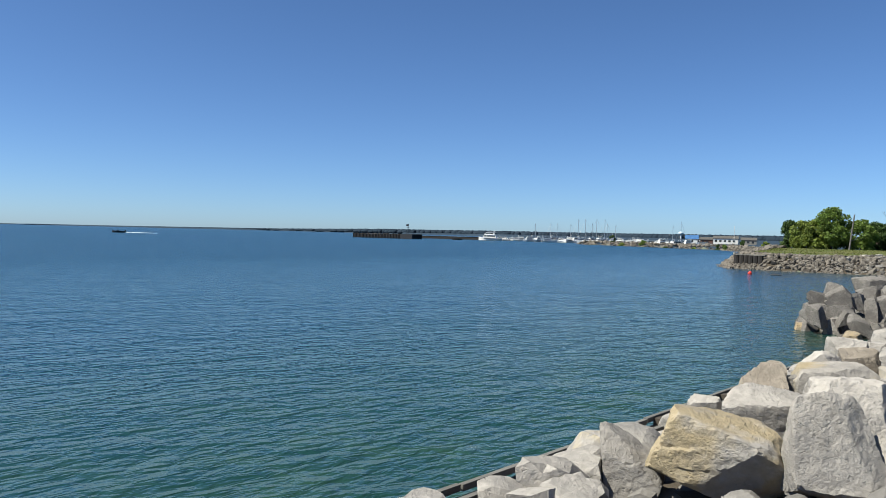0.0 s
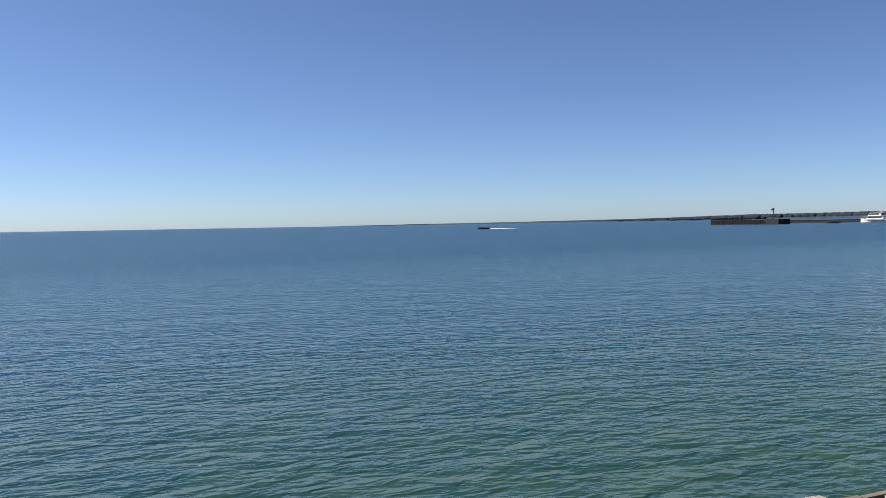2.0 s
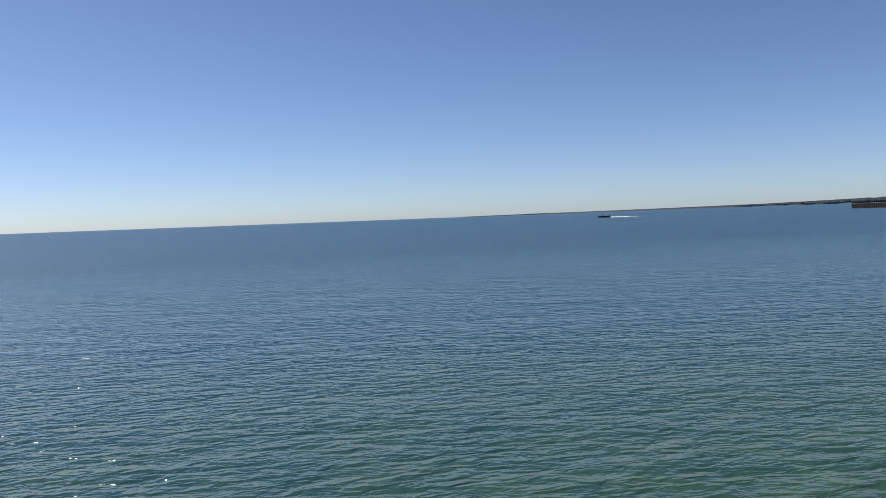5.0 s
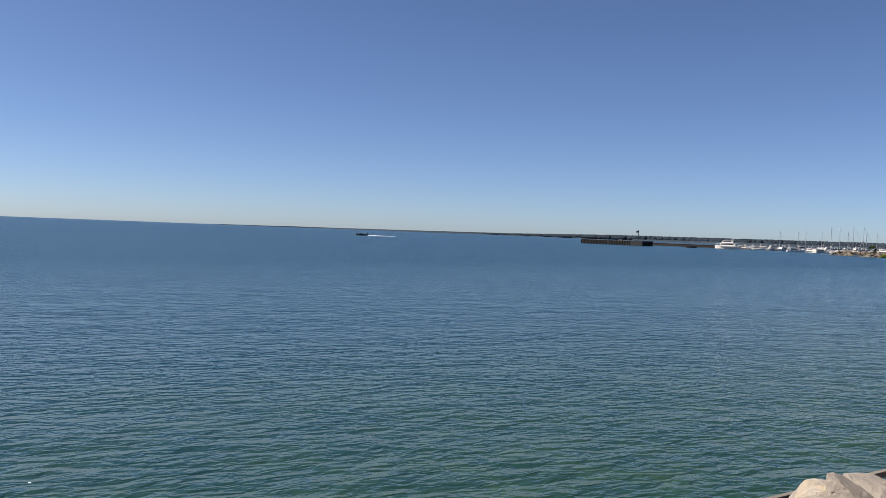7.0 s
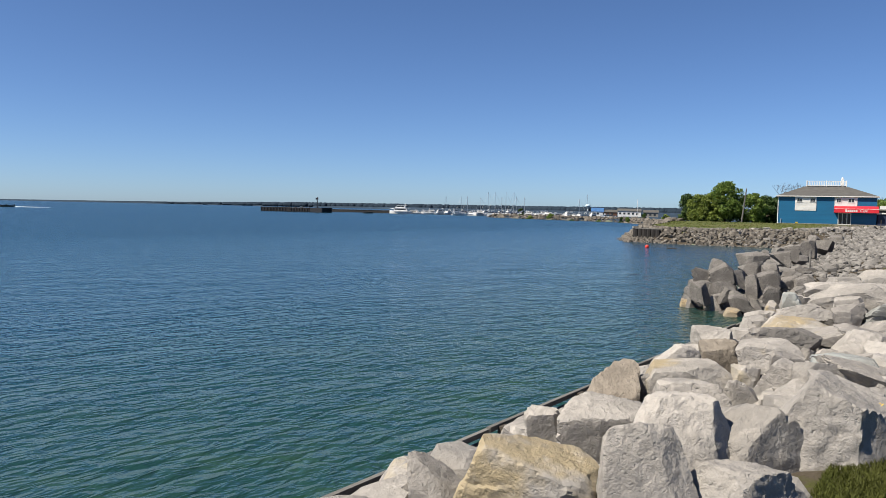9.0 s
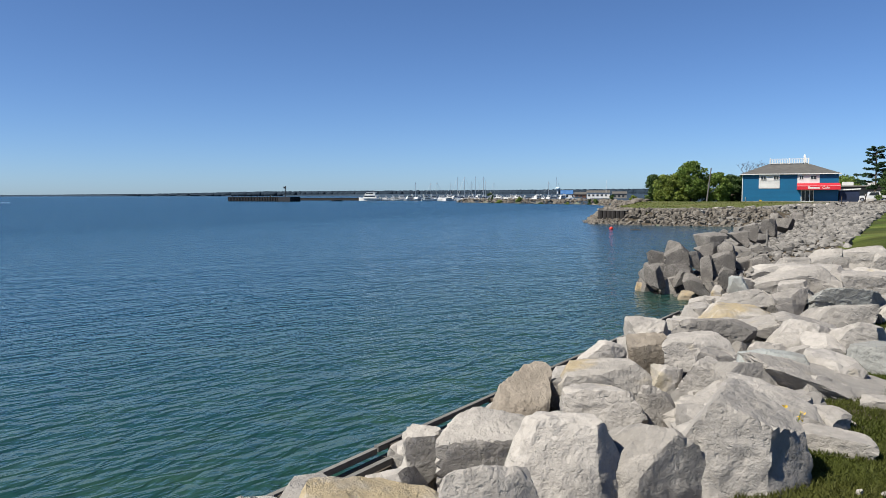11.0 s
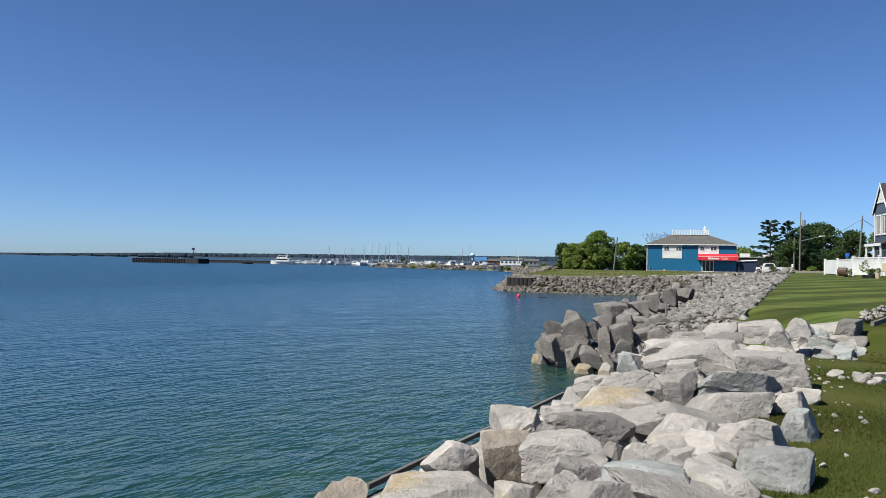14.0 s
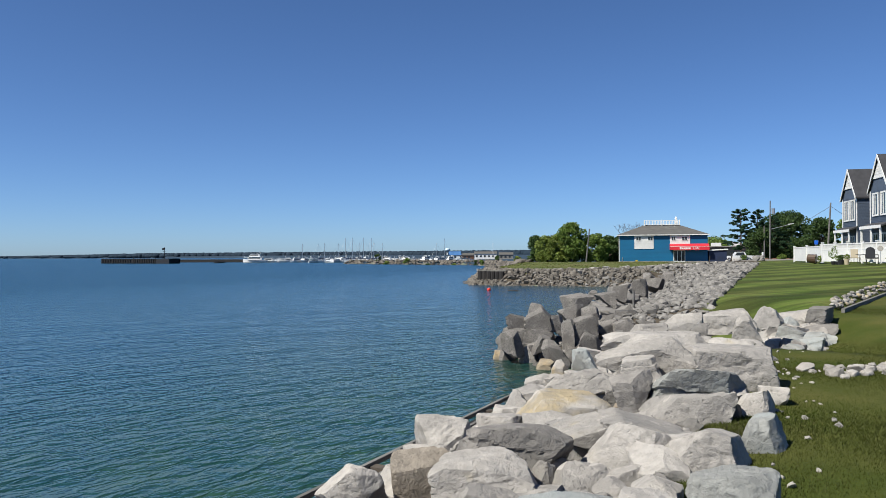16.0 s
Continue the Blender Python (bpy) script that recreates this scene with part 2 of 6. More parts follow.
BLUE_WALL = material("teal_blue_siding", (0.0040, 0.0960, 0.2064), (0.0040, 0.0792, 0.1720), rough=0.55, scale=0.5, fine=9, bump=0.15, vary=0.02, stretch=(0.3, 0.3, 3))
ROOF = material("grey_shingle", (0.0824, 0.0800, 0.0744), (0.0608, 0.0576, 0.0552), rough=0.95, scale=1.2, fine=6, bump=0.4, vary=0.05)
DARKROOF = material("charcoal_shingle", (0.0360, 0.0360, 0.0400), (0.0256, 0.0256, 0.0288), rough=0.95, scale=1.5, fine=6, bump=0.4, vary=0.05)
RED = material("red_awning_canvas", (0.4960, 0.0160, 0.0280), (0.4160, 0.0120, 0.0240), rough=0.7, scale=1, fine=20, bump=0.1, vary=0.02)
SLATE = material("slate_blue_vinyl", (0.0632, 0.0824, 0.1184), (0.0552, 0.0720, 0.1040), rough=0.6, scale=0.6, fine=6, bump=0.15, vary=0.03)
BARK = material("bark", (0.0880, 0.0680, 0.0520), (0.0480, 0.0384, 0.0304), rough=0.95, scale=4, fine=25, bump=0.8, bump_size=0.03, stretch=(1, 1, 0.3))
LEAF = material("broad_leaves", (0.1382, 0.1978, 0.0365), (0.0874, 0.1430, 0.0250), rough=0.7, scale=0.5, fine=2, bump=0.0, vary=0.35, per="island")
LEAF_LIGHT = material("light_leaves", (0.1747, 0.2170, 0.0413), (0.1200, 0.1661, 0.0307), rough=0.7, scale=0.5, fine=2, bump=0.0, vary=0.3, per="island")
LEAF_DARK = material("dark_leaves", (0.0480, 0.0864, 0.0192), (0.0307, 0.0605, 0.0125), rough=0.7, scale=0.5, fine=2, bump=0.0, vary=0.35, per="island")
NEEDLE = material("pine_needles", (0.0282, 0.0704, 0.0282), (0.0179, 0.0435, 0.0179), rough=0.7, scale=0.7, fine=3, bump=0.0, vary=0.35, per="island")
BLADE = material("grass_blade", (0.0494, 0.0670, 0.0096), (0.0737, 0.0790, 0.0192), rough=0.7, scale=0.7, fine=3, bump=0.0, vary=0.2, per="island", spec=0.2)
# blue-grey base colour imitates the haze over distant trees
HAZED_TREES = material("far_woods", (0.0256, 0.0368, 0.0520), (0.0184, 0.0288, 0.0416), rough=0.95, scale=0.02, fine=0.12, bump=0.0, spec=0.0)
STEEL = material("galvanised_steel", (0.45, 0.46, 0.47), (0.36, 0.37, 0.38), rough=0.4, metal=0.8, scale=2, fine=15, bump=0.05)
BLACK = material("black_plastic", (0.018, 0.018, 0.02), (0.012, 0.012, 0.013), rough=0.5, scale=2, fine=12, bump=0.1)
NAVY = material("navy_canvas", (0.0096, 0.0200, 0.0560), (0.0080, 0.0160, 0.0400), rough=0.8, scale=1, fine=9, bump=0.1)
ORANGE = material("orange_buoy_paint", (0.6000, 0.0400, 0.0200), (0.4800, 0.0280, 0.0160), rough=0.45, scale=3, fine=20, bump=0.05)
FOAM = material("wake_foam", (0.75, 0.78, 0.8), (0.55, 0.62, 0.66), rough=0.9, scale=1.2, fine=5, bump=0.2)
FLOWER = material("yellow_flowers", (0.5200, 0.3600, 0.0240), (0.4000, 0.2640, 0.0160), rough=0.7, vary=0.2, per="island", bump=0.0)
BRICK = material("brown_brick", (0.1200, 0.0600, 0.0400), (0.0880, 0.0440, 0.0320), rough=0.9, scale=1, fine=6, bump=0.3)

for _m in (LEAF, LEAF_LIGHT, LEAF_DARK, NEEDLE, BLADE):
    _nt = _m.node_tree
    _bs = _nt.nodes["Principled BSDF"]
    _tr, _mx = _nt.nodes.new("ShaderNodeBsdfTranslucent"), _nt.nodes.new("ShaderNodeMixShader")
    _nt.links.new(_bs.inputs["Base Color"].links[0].from_socket, _tr.inputs[0])
    _mx.inputs[0].default_value = 0.38
    _nt.links.new(_bs.outputs[0], _mx.inputs[1])
    _nt.links.new(_tr.outputs[0], _mx.inputs[2])
    _nt.links.new(_mx.outputs[0], _nt.nodes["Material Output"].inputs[0])

MOWN = material("mown_lawn", (0.0370, 0.0563, 0.0097), (0.0625, 0.0713, 0.0194), rough=0.9, scale=0.5, fine=12, bump=0.6, bump_size=0.02, spec=0.1)
_nt = MOWN.node_tree
_tc = next(n for n in _nt.nodes if n.type == "TEX_COORD")
_mp = _nt.nodes.new("ShaderNodeMapping")
_mp.inputs["Rotation"].default_value = (0, 0, radians(-14))
_nt.links.new(_tc.outputs["Object"], _mp.inputs[0])
_wave = _nt.nodes.new("ShaderNodeTexWave")
_wave.inputs["Scale"].default_value, _wave.inputs["Distortion"].default_value, _wave.inputs["Detail Scale"].default_value = 0.085, 3.2, 0.5
_wave.bands_direction = "Y"
_nt.links.new(_mp.outputs[0], _wave.inputs[0])
_st = _nt.nodes.new("ShaderNodeMapRange")
_st.inputs[1].default_value, _st.inputs[2].default_value, _st.inputs[3].default_value, _st.inputs[4].default_value = 0.3, 0.7, 0.72, 1.32
_nt.links.new(_wave.outputs[1], _st.inputs[0])
_hsv = next(n for n in _nt.nodes if n.type == "HUE_SAT")
_hsv2 = _nt.nodes.new("ShaderNodeHueSaturation")
_nt.links.new(_hsv.outputs[0], _hsv2.inputs["Color"])
_sm, _sn = _nt.nodes.new("ShaderNodeMapping"), _nt.nodes.new("ShaderNodeTexNoise")
_sm.inputs["Rotation"].default_value, _sm.inputs["Scale"].default_value = (0, 0, radians(-14)), (0.25, 2.2, 1)
_sn.inputs["Scale"].default_value, _sn.inputs["Detail"].default_value = 1.1, 5
_nt.links.new(_tc.outputs["Object"], _sm.inputs[0])
_nt.links.new(_sm.outputs[0], _sn.inputs["Vector"])
_sr, _sx = _nt.nodes.new("ShaderNodeMapRange"), _nt.nodes.new("ShaderNodeMath")
_sr.inputs[1].default_value, _sr.inputs[2].default_value, _sr.inputs[3].default_value, _sr.inputs[4].default_value = 0.35, 0.65, 0.72, 1.3
_nt.links.new(_sn.outputs[0], _sr.inputs[0])
_sx.operation = "MULTIPLY"
_nt.links.new(_st.outputs[0], _sx.inputs[0])
_nt.links.new(_sr.outputs[0], _sx.inputs[1])
_nt.links.new(_sx.outputs[0], _hsv2.inputs["Value"])
_nt.links.new(_hsv2.outputs[0], _nt.nodes["Principled BSDF"].inputs["Base Color"])


def water_material():
    """Lake water: green over the shallows, blue where it is deep, wind ripples at three sizes."""
    m = bpy.data.materials.new("lake_water")
    m.use_nodes = True
    nt = m.node_tree
    b = nt.nodes["Principled BSDF"]
    b.inputs["Roughness"].default_value, b.inputs["IOR"].default_value = 0.06, 1.333
    tc = nt.nodes.new("ShaderNodeTexCoord")

    def mapped(rot, scale):
        mp = nt.nodes.new("ShaderNodeMapping")
        mp.inputs["Rotation"].default_value, mp.inputs["Scale"].default_value = (0, 0, radians(rot)), scale
        nt.links.new(tc.outputs["Object"], mp.inputs[0])
        return mp.outputs[0]

    def noise_at(vec, scale, detail, rough=0.5, dist=0.0):
        n = nt.nodes.new("ShaderNodeTexNoise")
        n.inputs["Scale"].default_value, n.inputs["Detail"].default_value = scale, detail
        n.inputs["Roughness"].default_value, n.inputs["Distortion"].default_value = rough, dist
        nt.links.new(vec, n.inputs["Vector"])
        return n.outputs[0]

    def math_of(op, a, c, d=None):
        n = nt.nodes.new("ShaderNodeMath")
        n.operation = op
        for k, v in enumerate((a, c, d)):
            if v is None:
                continue
            if isinstance(v, (int, float)):
                n.inputs[k].default_value = v
            else:
                nt.links.new(v, n.inputs[k])
        return n.outputs[0]

    # depth: the bed falls away from the shore, which runs along (0.6, 0.8)
    sep = nt.nodes.new("ShaderNodeSeparateXYZ")
    nt.links.new(mapped(-53.0, (1, 1, 1)), sep.inputs[0])
    off = math_of("MULTIPLY_ADD", noise_at(tc.outputs["Object"], 0.12, 3), 9.0, sep.outputs[1])
    depth = nt.nodes.new("ShaderNodeMapRange")
    depth.interpolation_type = "SMOOTHSTEP"
    depth.inputs[1].default_value, depth.inputs[2].default_value = 4.0, 27.0
    nt.links.new(off, depth.inputs[0])
    bed = nt.nodes.new("ShaderNodeMix")
    bed.data_type = "RGBA"
    patch = nt.nodes.new("ShaderNodeMapRange")
    patch.inputs[1].default_value, patch.inputs[2].default_value = 0.42, 0.62
    nt.links.new(noise_at(tc.outputs["Object"], 0.9, 4), patch.inputs[0])
    nt.links.new(patch.outputs[0], bed.inputs[0])
    bed.inputs[6].default_value, bed.inputs[7].default_value = (0.0112, 0.0368, 0.0240, 1), (0.0192, 0.0480, 0.0240, 1)
    mix = nt.nodes.new("ShaderNodeMix")
    mix.data_type = "RGBA"
    nt.links.new(depth.outputs[0], mix.inputs[0])
    nt.links.new(bed.outputs[2], mix.inputs[6])
    mix.inputs[7].default_value = (0.0050, 0.0355, 0.0640, 1)
    nt.links.new(mix.outputs[2], b.inputs["Base Color"])

    # ripples, crests running across the wind
    def crests(turn, along, size, detail, dist):
        mp = nt.nodes.new("ShaderNodeMapping")
        mp.vector_type = "TEXTURE"
        mp.inputs["Rotation"].default_value, mp.inputs["Scale"].default_value = (0, 0, radians(turn)), (along, 1, 1)
        nt.links.new(tc.outputs["Object"], mp.inputs[0])
        return noise_at(mp.outputs[0], size, detail, 0.5, dist)

    chop = math_of("MULTIPLY_ADD", crests(42, 1.9, 4.8, 2, 0.5), 0.82, math_of("MULTIPLY", crests(50, 1.5, 10.0, 2, 0.2), 0.15))
    waves = math_of("MULTIPLY_ADD", crests(38, 2.0, 2.3, 2, 0.5), 0.8, chop)
    h = math_of("MULTIPLY_ADD", crests(22, 2.0, 0.35, 2, 0.3), 1.3, math_of("MULTIPLY_ADD", crests(24, 1.8, 0.85, 2, 0.4), 0.75, waves))
    bp = nt.nodes.new("ShaderNodeBump")
    bp.inputs["Strength"].default_value, bp.inputs["Distance"].default_value = 1.0, 0.125
    nt.links.new(h, bp.inputs["Height"])
    nt.links.new(bp.outputs[0], b.inputs["Normal"])
    # the open lake is ruffled by the wind, the water under the bank is calmer
    ruffle = nt.nodes.new("ShaderNodeMapRange")
    ruffle.inputs[1].default_value, ruffle.inputs[2].default_value, ruffle.inputs[3].default_value, ruffle.inputs[4].default_value = 2.0, 70.0, 0.08, 0.27
    nt.links.new(off, ruffle.inputs[0])
    nt.links.new(ruffle.outputs[0], b.inputs["Roughness"])
    return m


WATER = water_material()

# ---- the lie of the land ----
W0, ALONG, INLAND = np.array((0.0, 5.5)), np.array((0.658, 0.753)), np.array((0.753, -0.658))


def at_wall(a, b):
    """The place a metres along the sea wall and b metres inland of it."""
    p = W0 + a * ALONG + b * INLAND
    return float(p[0]), float(p[1])


SHORE = [at_wall(-3000, 0.12), at_wall(14.9, 0.12), at_wall(15.6, 1.2), at_wall(19.5, 0.3), (12.9, 23.6), (12.0, 25.2), (12.3, 27.4), (15.0, 30.8),
         (19.5, 35.5), (29.5, 50.5), (39.0, 66.0), (43.0, 72.0), (38.0, 75.2), (32.8, 79.0), (30.3, 84.0), (33.0, 93.0), (45.0, 115.0), (58.0, 140.0),
         (66.0, 165.0), (80.0, 204.0), (88.0, 247.0), (71.0, 291.0), (57.0, 332.0), (62.0, 340.0), (105.0, 300.0), (140.0, 335.0), (150.0, 420.0),
         (120.0, 900.0), (60.0, 2000.0), (-200.0, 2600.0), (-700.0, 3200.0), (-1929.0, 3496.0), (-2000.0, 3900.0), (-500.0, 4880.0), (4890.0, 4880.0),
         (4890.0, -4880.0), (-3300.0, -4880.0)]


def shore_distance(x, y):
    """Metres inland of the waterline (negative over the lake), for arrays."""
    x, y = np.asarray(x, float), np.asarray(y, float)
    best, inside = np.full(x.shape, 1e9), np.zeros(x.shape, bool)
    for (x0, y0), (x1, y1) in zip(SHORE, SHORE[1:] + SHORE[:1]):
        dx, dy = x1 - x0, y1 - y0
        t = np.clip(((x - x0) * dx + (y - y0) * dy) / (dx * dx + dy * dy), 0, 1)
        best = np.minimum(best, np.hypot(x - x0 - t * dx, y - y0 - t * dy))
        if y0 != y1:
            inside ^= ((y0 > y) != (y1 > y)) & (x < (x1 - x0) * (y - y0) / (y1 - y0) + x0)
    return np.where(inside, best, -best)


def smooth(v, lo, hi):
    t = np.clip((v - lo) / (hi - lo), 0, 1)
    return t * t * (3 - 2 * t)


def upper_side(x, y):
    """Metres past the stone edge at which the upper lawn begins."""
    return 0.77 * (y - 18.75) - 0.61 * (x - 16.8)


def ground_height(x, y):
    x, y = np.asarray(x, float), np.asarray(y, float)
    d = shore_distance(x, y)
    a = (x - W0[0]) * ALONG[0] + (y - W0[1]) * ALONG[1]
    b = (x - W0[0]) * INLAND[0] + (y - W0[1]) * INLAND[1]
    near = 0.85 + 0.72 * smooth(b, 0.0, 3.6) + 0.004 * np.clip(b - 4, 0, 60)
    up = smooth(upper_side(x, y), -0.25, 0.25) * smooth(a, 15.5, 19.0)
    r = np.hypot(x, y)
    top = near * (1 - up) + (1.70 + 0.0085 * np.clip(r - 26, 0, 75) + 0.02 * np.clip(b, 0, 8)) * up
    head = smooth(b, -8, -2)
    top = np.where(a > 20, top * head + (1.45 + 0.010 * np.clip(a - 75, 0, 50)) * (1 - head), top)
    top = np.where(r > 150, 1.9 * (1 - smooth(r, 150, 220)) + 1.1 * smooth(r, 150, 220), top)
    top = np.where(r > 600, 1.1 + 4.0 * smooth(r, 600, 1500), top)
    ramp = np.where(a < 15.2, 0.35, 7.0)
    ramp = np.where((a > 68) & (b < -10), 3.0, ramp)
    land = -0.35 + (top + 0.35) * smooth(d, -0.2, ramp) ** 0.8
    piled = (a > 68) & (b < -10) & (x + 0.4 * y < 65.9)
    land = np.where(piled, -0.35 + 0.75 * smooth(d, -0.2, 1.1) + (top - 0.4) * smooth(d, 1.25, 1.7), land)
    bed = -0.35 - 0.09 * np.clip(-d, 0, 45) - 0.4 * smooth(-d, 0, 2)
    return np.where(d > -0.2, land, bed)


def wall_ab(x, y):
    return (x - W0[0]) * ALONG[0] + (y - W0[1]) * ALONG[1], (x - W0[0]) * INLAND[0] + (y - W0[1]) * INLAND[1]


def axis(lo, hi, fine_lo, fine_hi, step, grow):
    vals, v, s = [fine_lo], fine_lo, step
    while v > lo:
        s *= grow
        v -= s
        vals.append(max(v, lo))
    vals = vals[::-1]
    v = fine_lo
    while v < fine_hi:
        v += step
        vals.append(v)
    s = step
    while v < hi:
        s *= grow
        v += s
        vals.append(min(v, hi))
    return np.array(vals)


def build_ground():
    xs, ys = axis(-4900, 4900, -4, 30, 0.26, 1.045), axis(-4900, 4900, 0, 40, 0.26, 1.045)
    gx, gy = np.meshgrid(xs, ys)
    z = ground_height(gx, gy)
    wob = np.array([noise.noise(Vector((px * 0.35, py * 0.35, 3))) for px, py in zip(gx.ravel(), gy.ravel())]).reshape(gx.shape)
    z = z + wob * 0.06 * (np.hypot(gx, gy) < 120)
    nx, ny = len(xs), len(ys)
    idx = np.arange(nx * ny).reshape(ny, nx)
    faces = np.stack([idx[:-1, :-1], idx[:-1, 1:], idx[1:, 1:], idx[1:, :-1]], -1).reshape(-1, 4)
    me = bpy.data.meshes.new("ground")
    me.from_pydata(np.stack([gx, gy, z], -1).reshape(-1, 3).tolist(), [], faces.tolist())
    for m in (LAKEBED, ROUGH_GRASS, MOWN, DRY_GRASS, LOT, HAZED_LAND):
        me.materials.append(m)
    cx, cy = (gx[:-1, :-1] + gx[1:, 1:]) / 2, (gy[:-1, :-1] + gy[1:, 1:]) / 2
    d = shore_distance(cx, cy)
    a = (cx - W0[0]) * ALONG[0] + (cy - W0[1]) * ALONG[1]
    b = (cx - W0[0]) * INLAND[0] + (cy - W0[1]) * INLAND[1]
    r = np.hypot(cx, cy)
    kind = np.full(cx.shape, 1)
    kind[(upper_side(cx, cy) > 0) & (a > 16)] = 2
    kind[(upper_side(cx, cy) < 1.4) & (a > 14) & (a < 22.5) & (b < 3.4)] = 1
    kind[(a > 16) & (b < 1.3 - 0.022 * (a - 24))] = 1
    kind[(a > 66) & (b < -10) & (d > np.where(cx + 0.4 * cy < 65.9, 1.35, 2.9))] = 3
    kind[(a > 108) & (b > -14)] = 4
    kind[d < 0] = 0
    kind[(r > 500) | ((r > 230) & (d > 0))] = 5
    me.polygons.foreach_set("material_index", kind.ravel().astype(np.int32))
    # how stony the ground is: bare soil under the boulders, turf behind them
    va, vb = (v.ravel() for v in wall_ab(gx, gy))
    us = upper_side(gx, gy).ravel()
    bare = np.where(va < 18, 3.25 + 0.25 * np.sin(va * 1.7) - vb, -1.0)
    bare = np.maximum(bare, np.where((va > 14) & (va < 22.5), np.minimum(1.4 - us, 3.4 - vb), -1.0))
    bare = np.maximum(bare, np.where(va > 16, 1.3 - 0.022 * (va - 24) - vb, -1.0))
    me.attributes.new("bare", "FLOAT", "POINT").data.foreach_set("value", np.clip(bare, -1, 1).astype(np.float32))
    me.shade_smooth()
    ob = new("ground", me)
    tagged(ob, "grassy lakeshore ground running down to a stony lake bed", "ground", kind="structure")


build_ground()

_w = axis(-4900, 4900, -30, 60, 6, 1.5)
_gx, _gy = np.meshgrid(_w, _w)
_b = Build()
_n = len(_w)
_b.v = np.stack([_gx, _gy, _gx * 0], -1).reshape(-1, 3).tolist()
_i = np.arange(_n * _n).reshape(_n, _n)
_b.f = np.stack([_i[:-1, :-1], _i[:-1, 1:], _i[1:, 1:], _i[1:, :-1]], -1).reshape(-1, 4).tolist()
water = part("water", _b, WATER)
tagged(water, "calm rippled blue-green lake water", "lake water", kind="structure")

# ---- rocks ----
_ICO = {}


def ico(level):
    if level not in _ICO:
        bm = bmesh.new()
        bmesh.ops.create_icosphere(bm, subdivisions=level, radius=1.0)
        _ICO[level] = (np.array([v.co[:] for v in bm.verts]), [tuple(v.index for v in f.verts) for f in bm.faces])
        bm.free()
    return _ICO[level]


_LATTICE = np.random.default_rng(11)
_GRAD = _LATTICE.normal(0, 1, (512, 3))
_GRAD /= np.linalg.norm(_GRAD, axis=1)[:, None]
_MIX = _LATTICE.permutation(512)


def relief(p):
    """Gradient noise, about -1 to 1, at an array of points."""
    p = np.asarray(p, float)
    i = np.floor(p).astype(int)
    f = p - i
    u = f * f * f * (f * (f * 6 - 15) + 10)
    total = np.zeros(len(p))
    for dx in (0, 1):
        for dy in (0, 1):
            for dz in (0, 1):
                h = _MIX[(_MIX[(_MIX[(i[:, 0] + dx) & 511] + i[:, 1] + dy) & 511] + i[:, 2] + dz) & 511]
                corner = ((f - (dx, dy, dz)) * _GRAD[h]).sum(1)
                total += corner * (u[:, 0] if dx else 1 - u[:, 0]) * (u[:, 1] if dy else 1 - u[:, 1]) * (u[:, 2] if dz else 1 - u[:, 2])
    return total * 1.6


def fit_cube(v):
    return (v - (v.max(0) + v.min(0)) / 2) / ((v.max(0) - v.min(0)) / 2)


def cut_block(level, planes):
    """The block between planes (normal, distance), its points drawn onto the arrises."""
    dirs, faces = ico(level)
    cut = np.array([n / h for n, h in planes])
    reach = {1: 0.3, 2: 0.17, 3: 0.09, 4: 0.047}.get(level, 0.024)
    for _ in range(2):
        q = dirs @ cut.T
        order = np.argpartition(-q, 2, axis=1)[:, :2]
        apart = cut[order[:, 0]] - cut[order[:, 1]]
        step = -((dirs * apart).sum(1) / np.maximum((apart ** 2).sum(1), 1e-9))[:, None] * apart
        step[np.linalg.norm(step, axis=1) > reach] = 0
        dirs = dirs + step
        dirs = dirs / np.linalg.norm(dirs, axis=1)[:, None]
    return dirs, dirs / np.maximum((dirs @ cut.T).max(1), 0.3)[:, None], faces


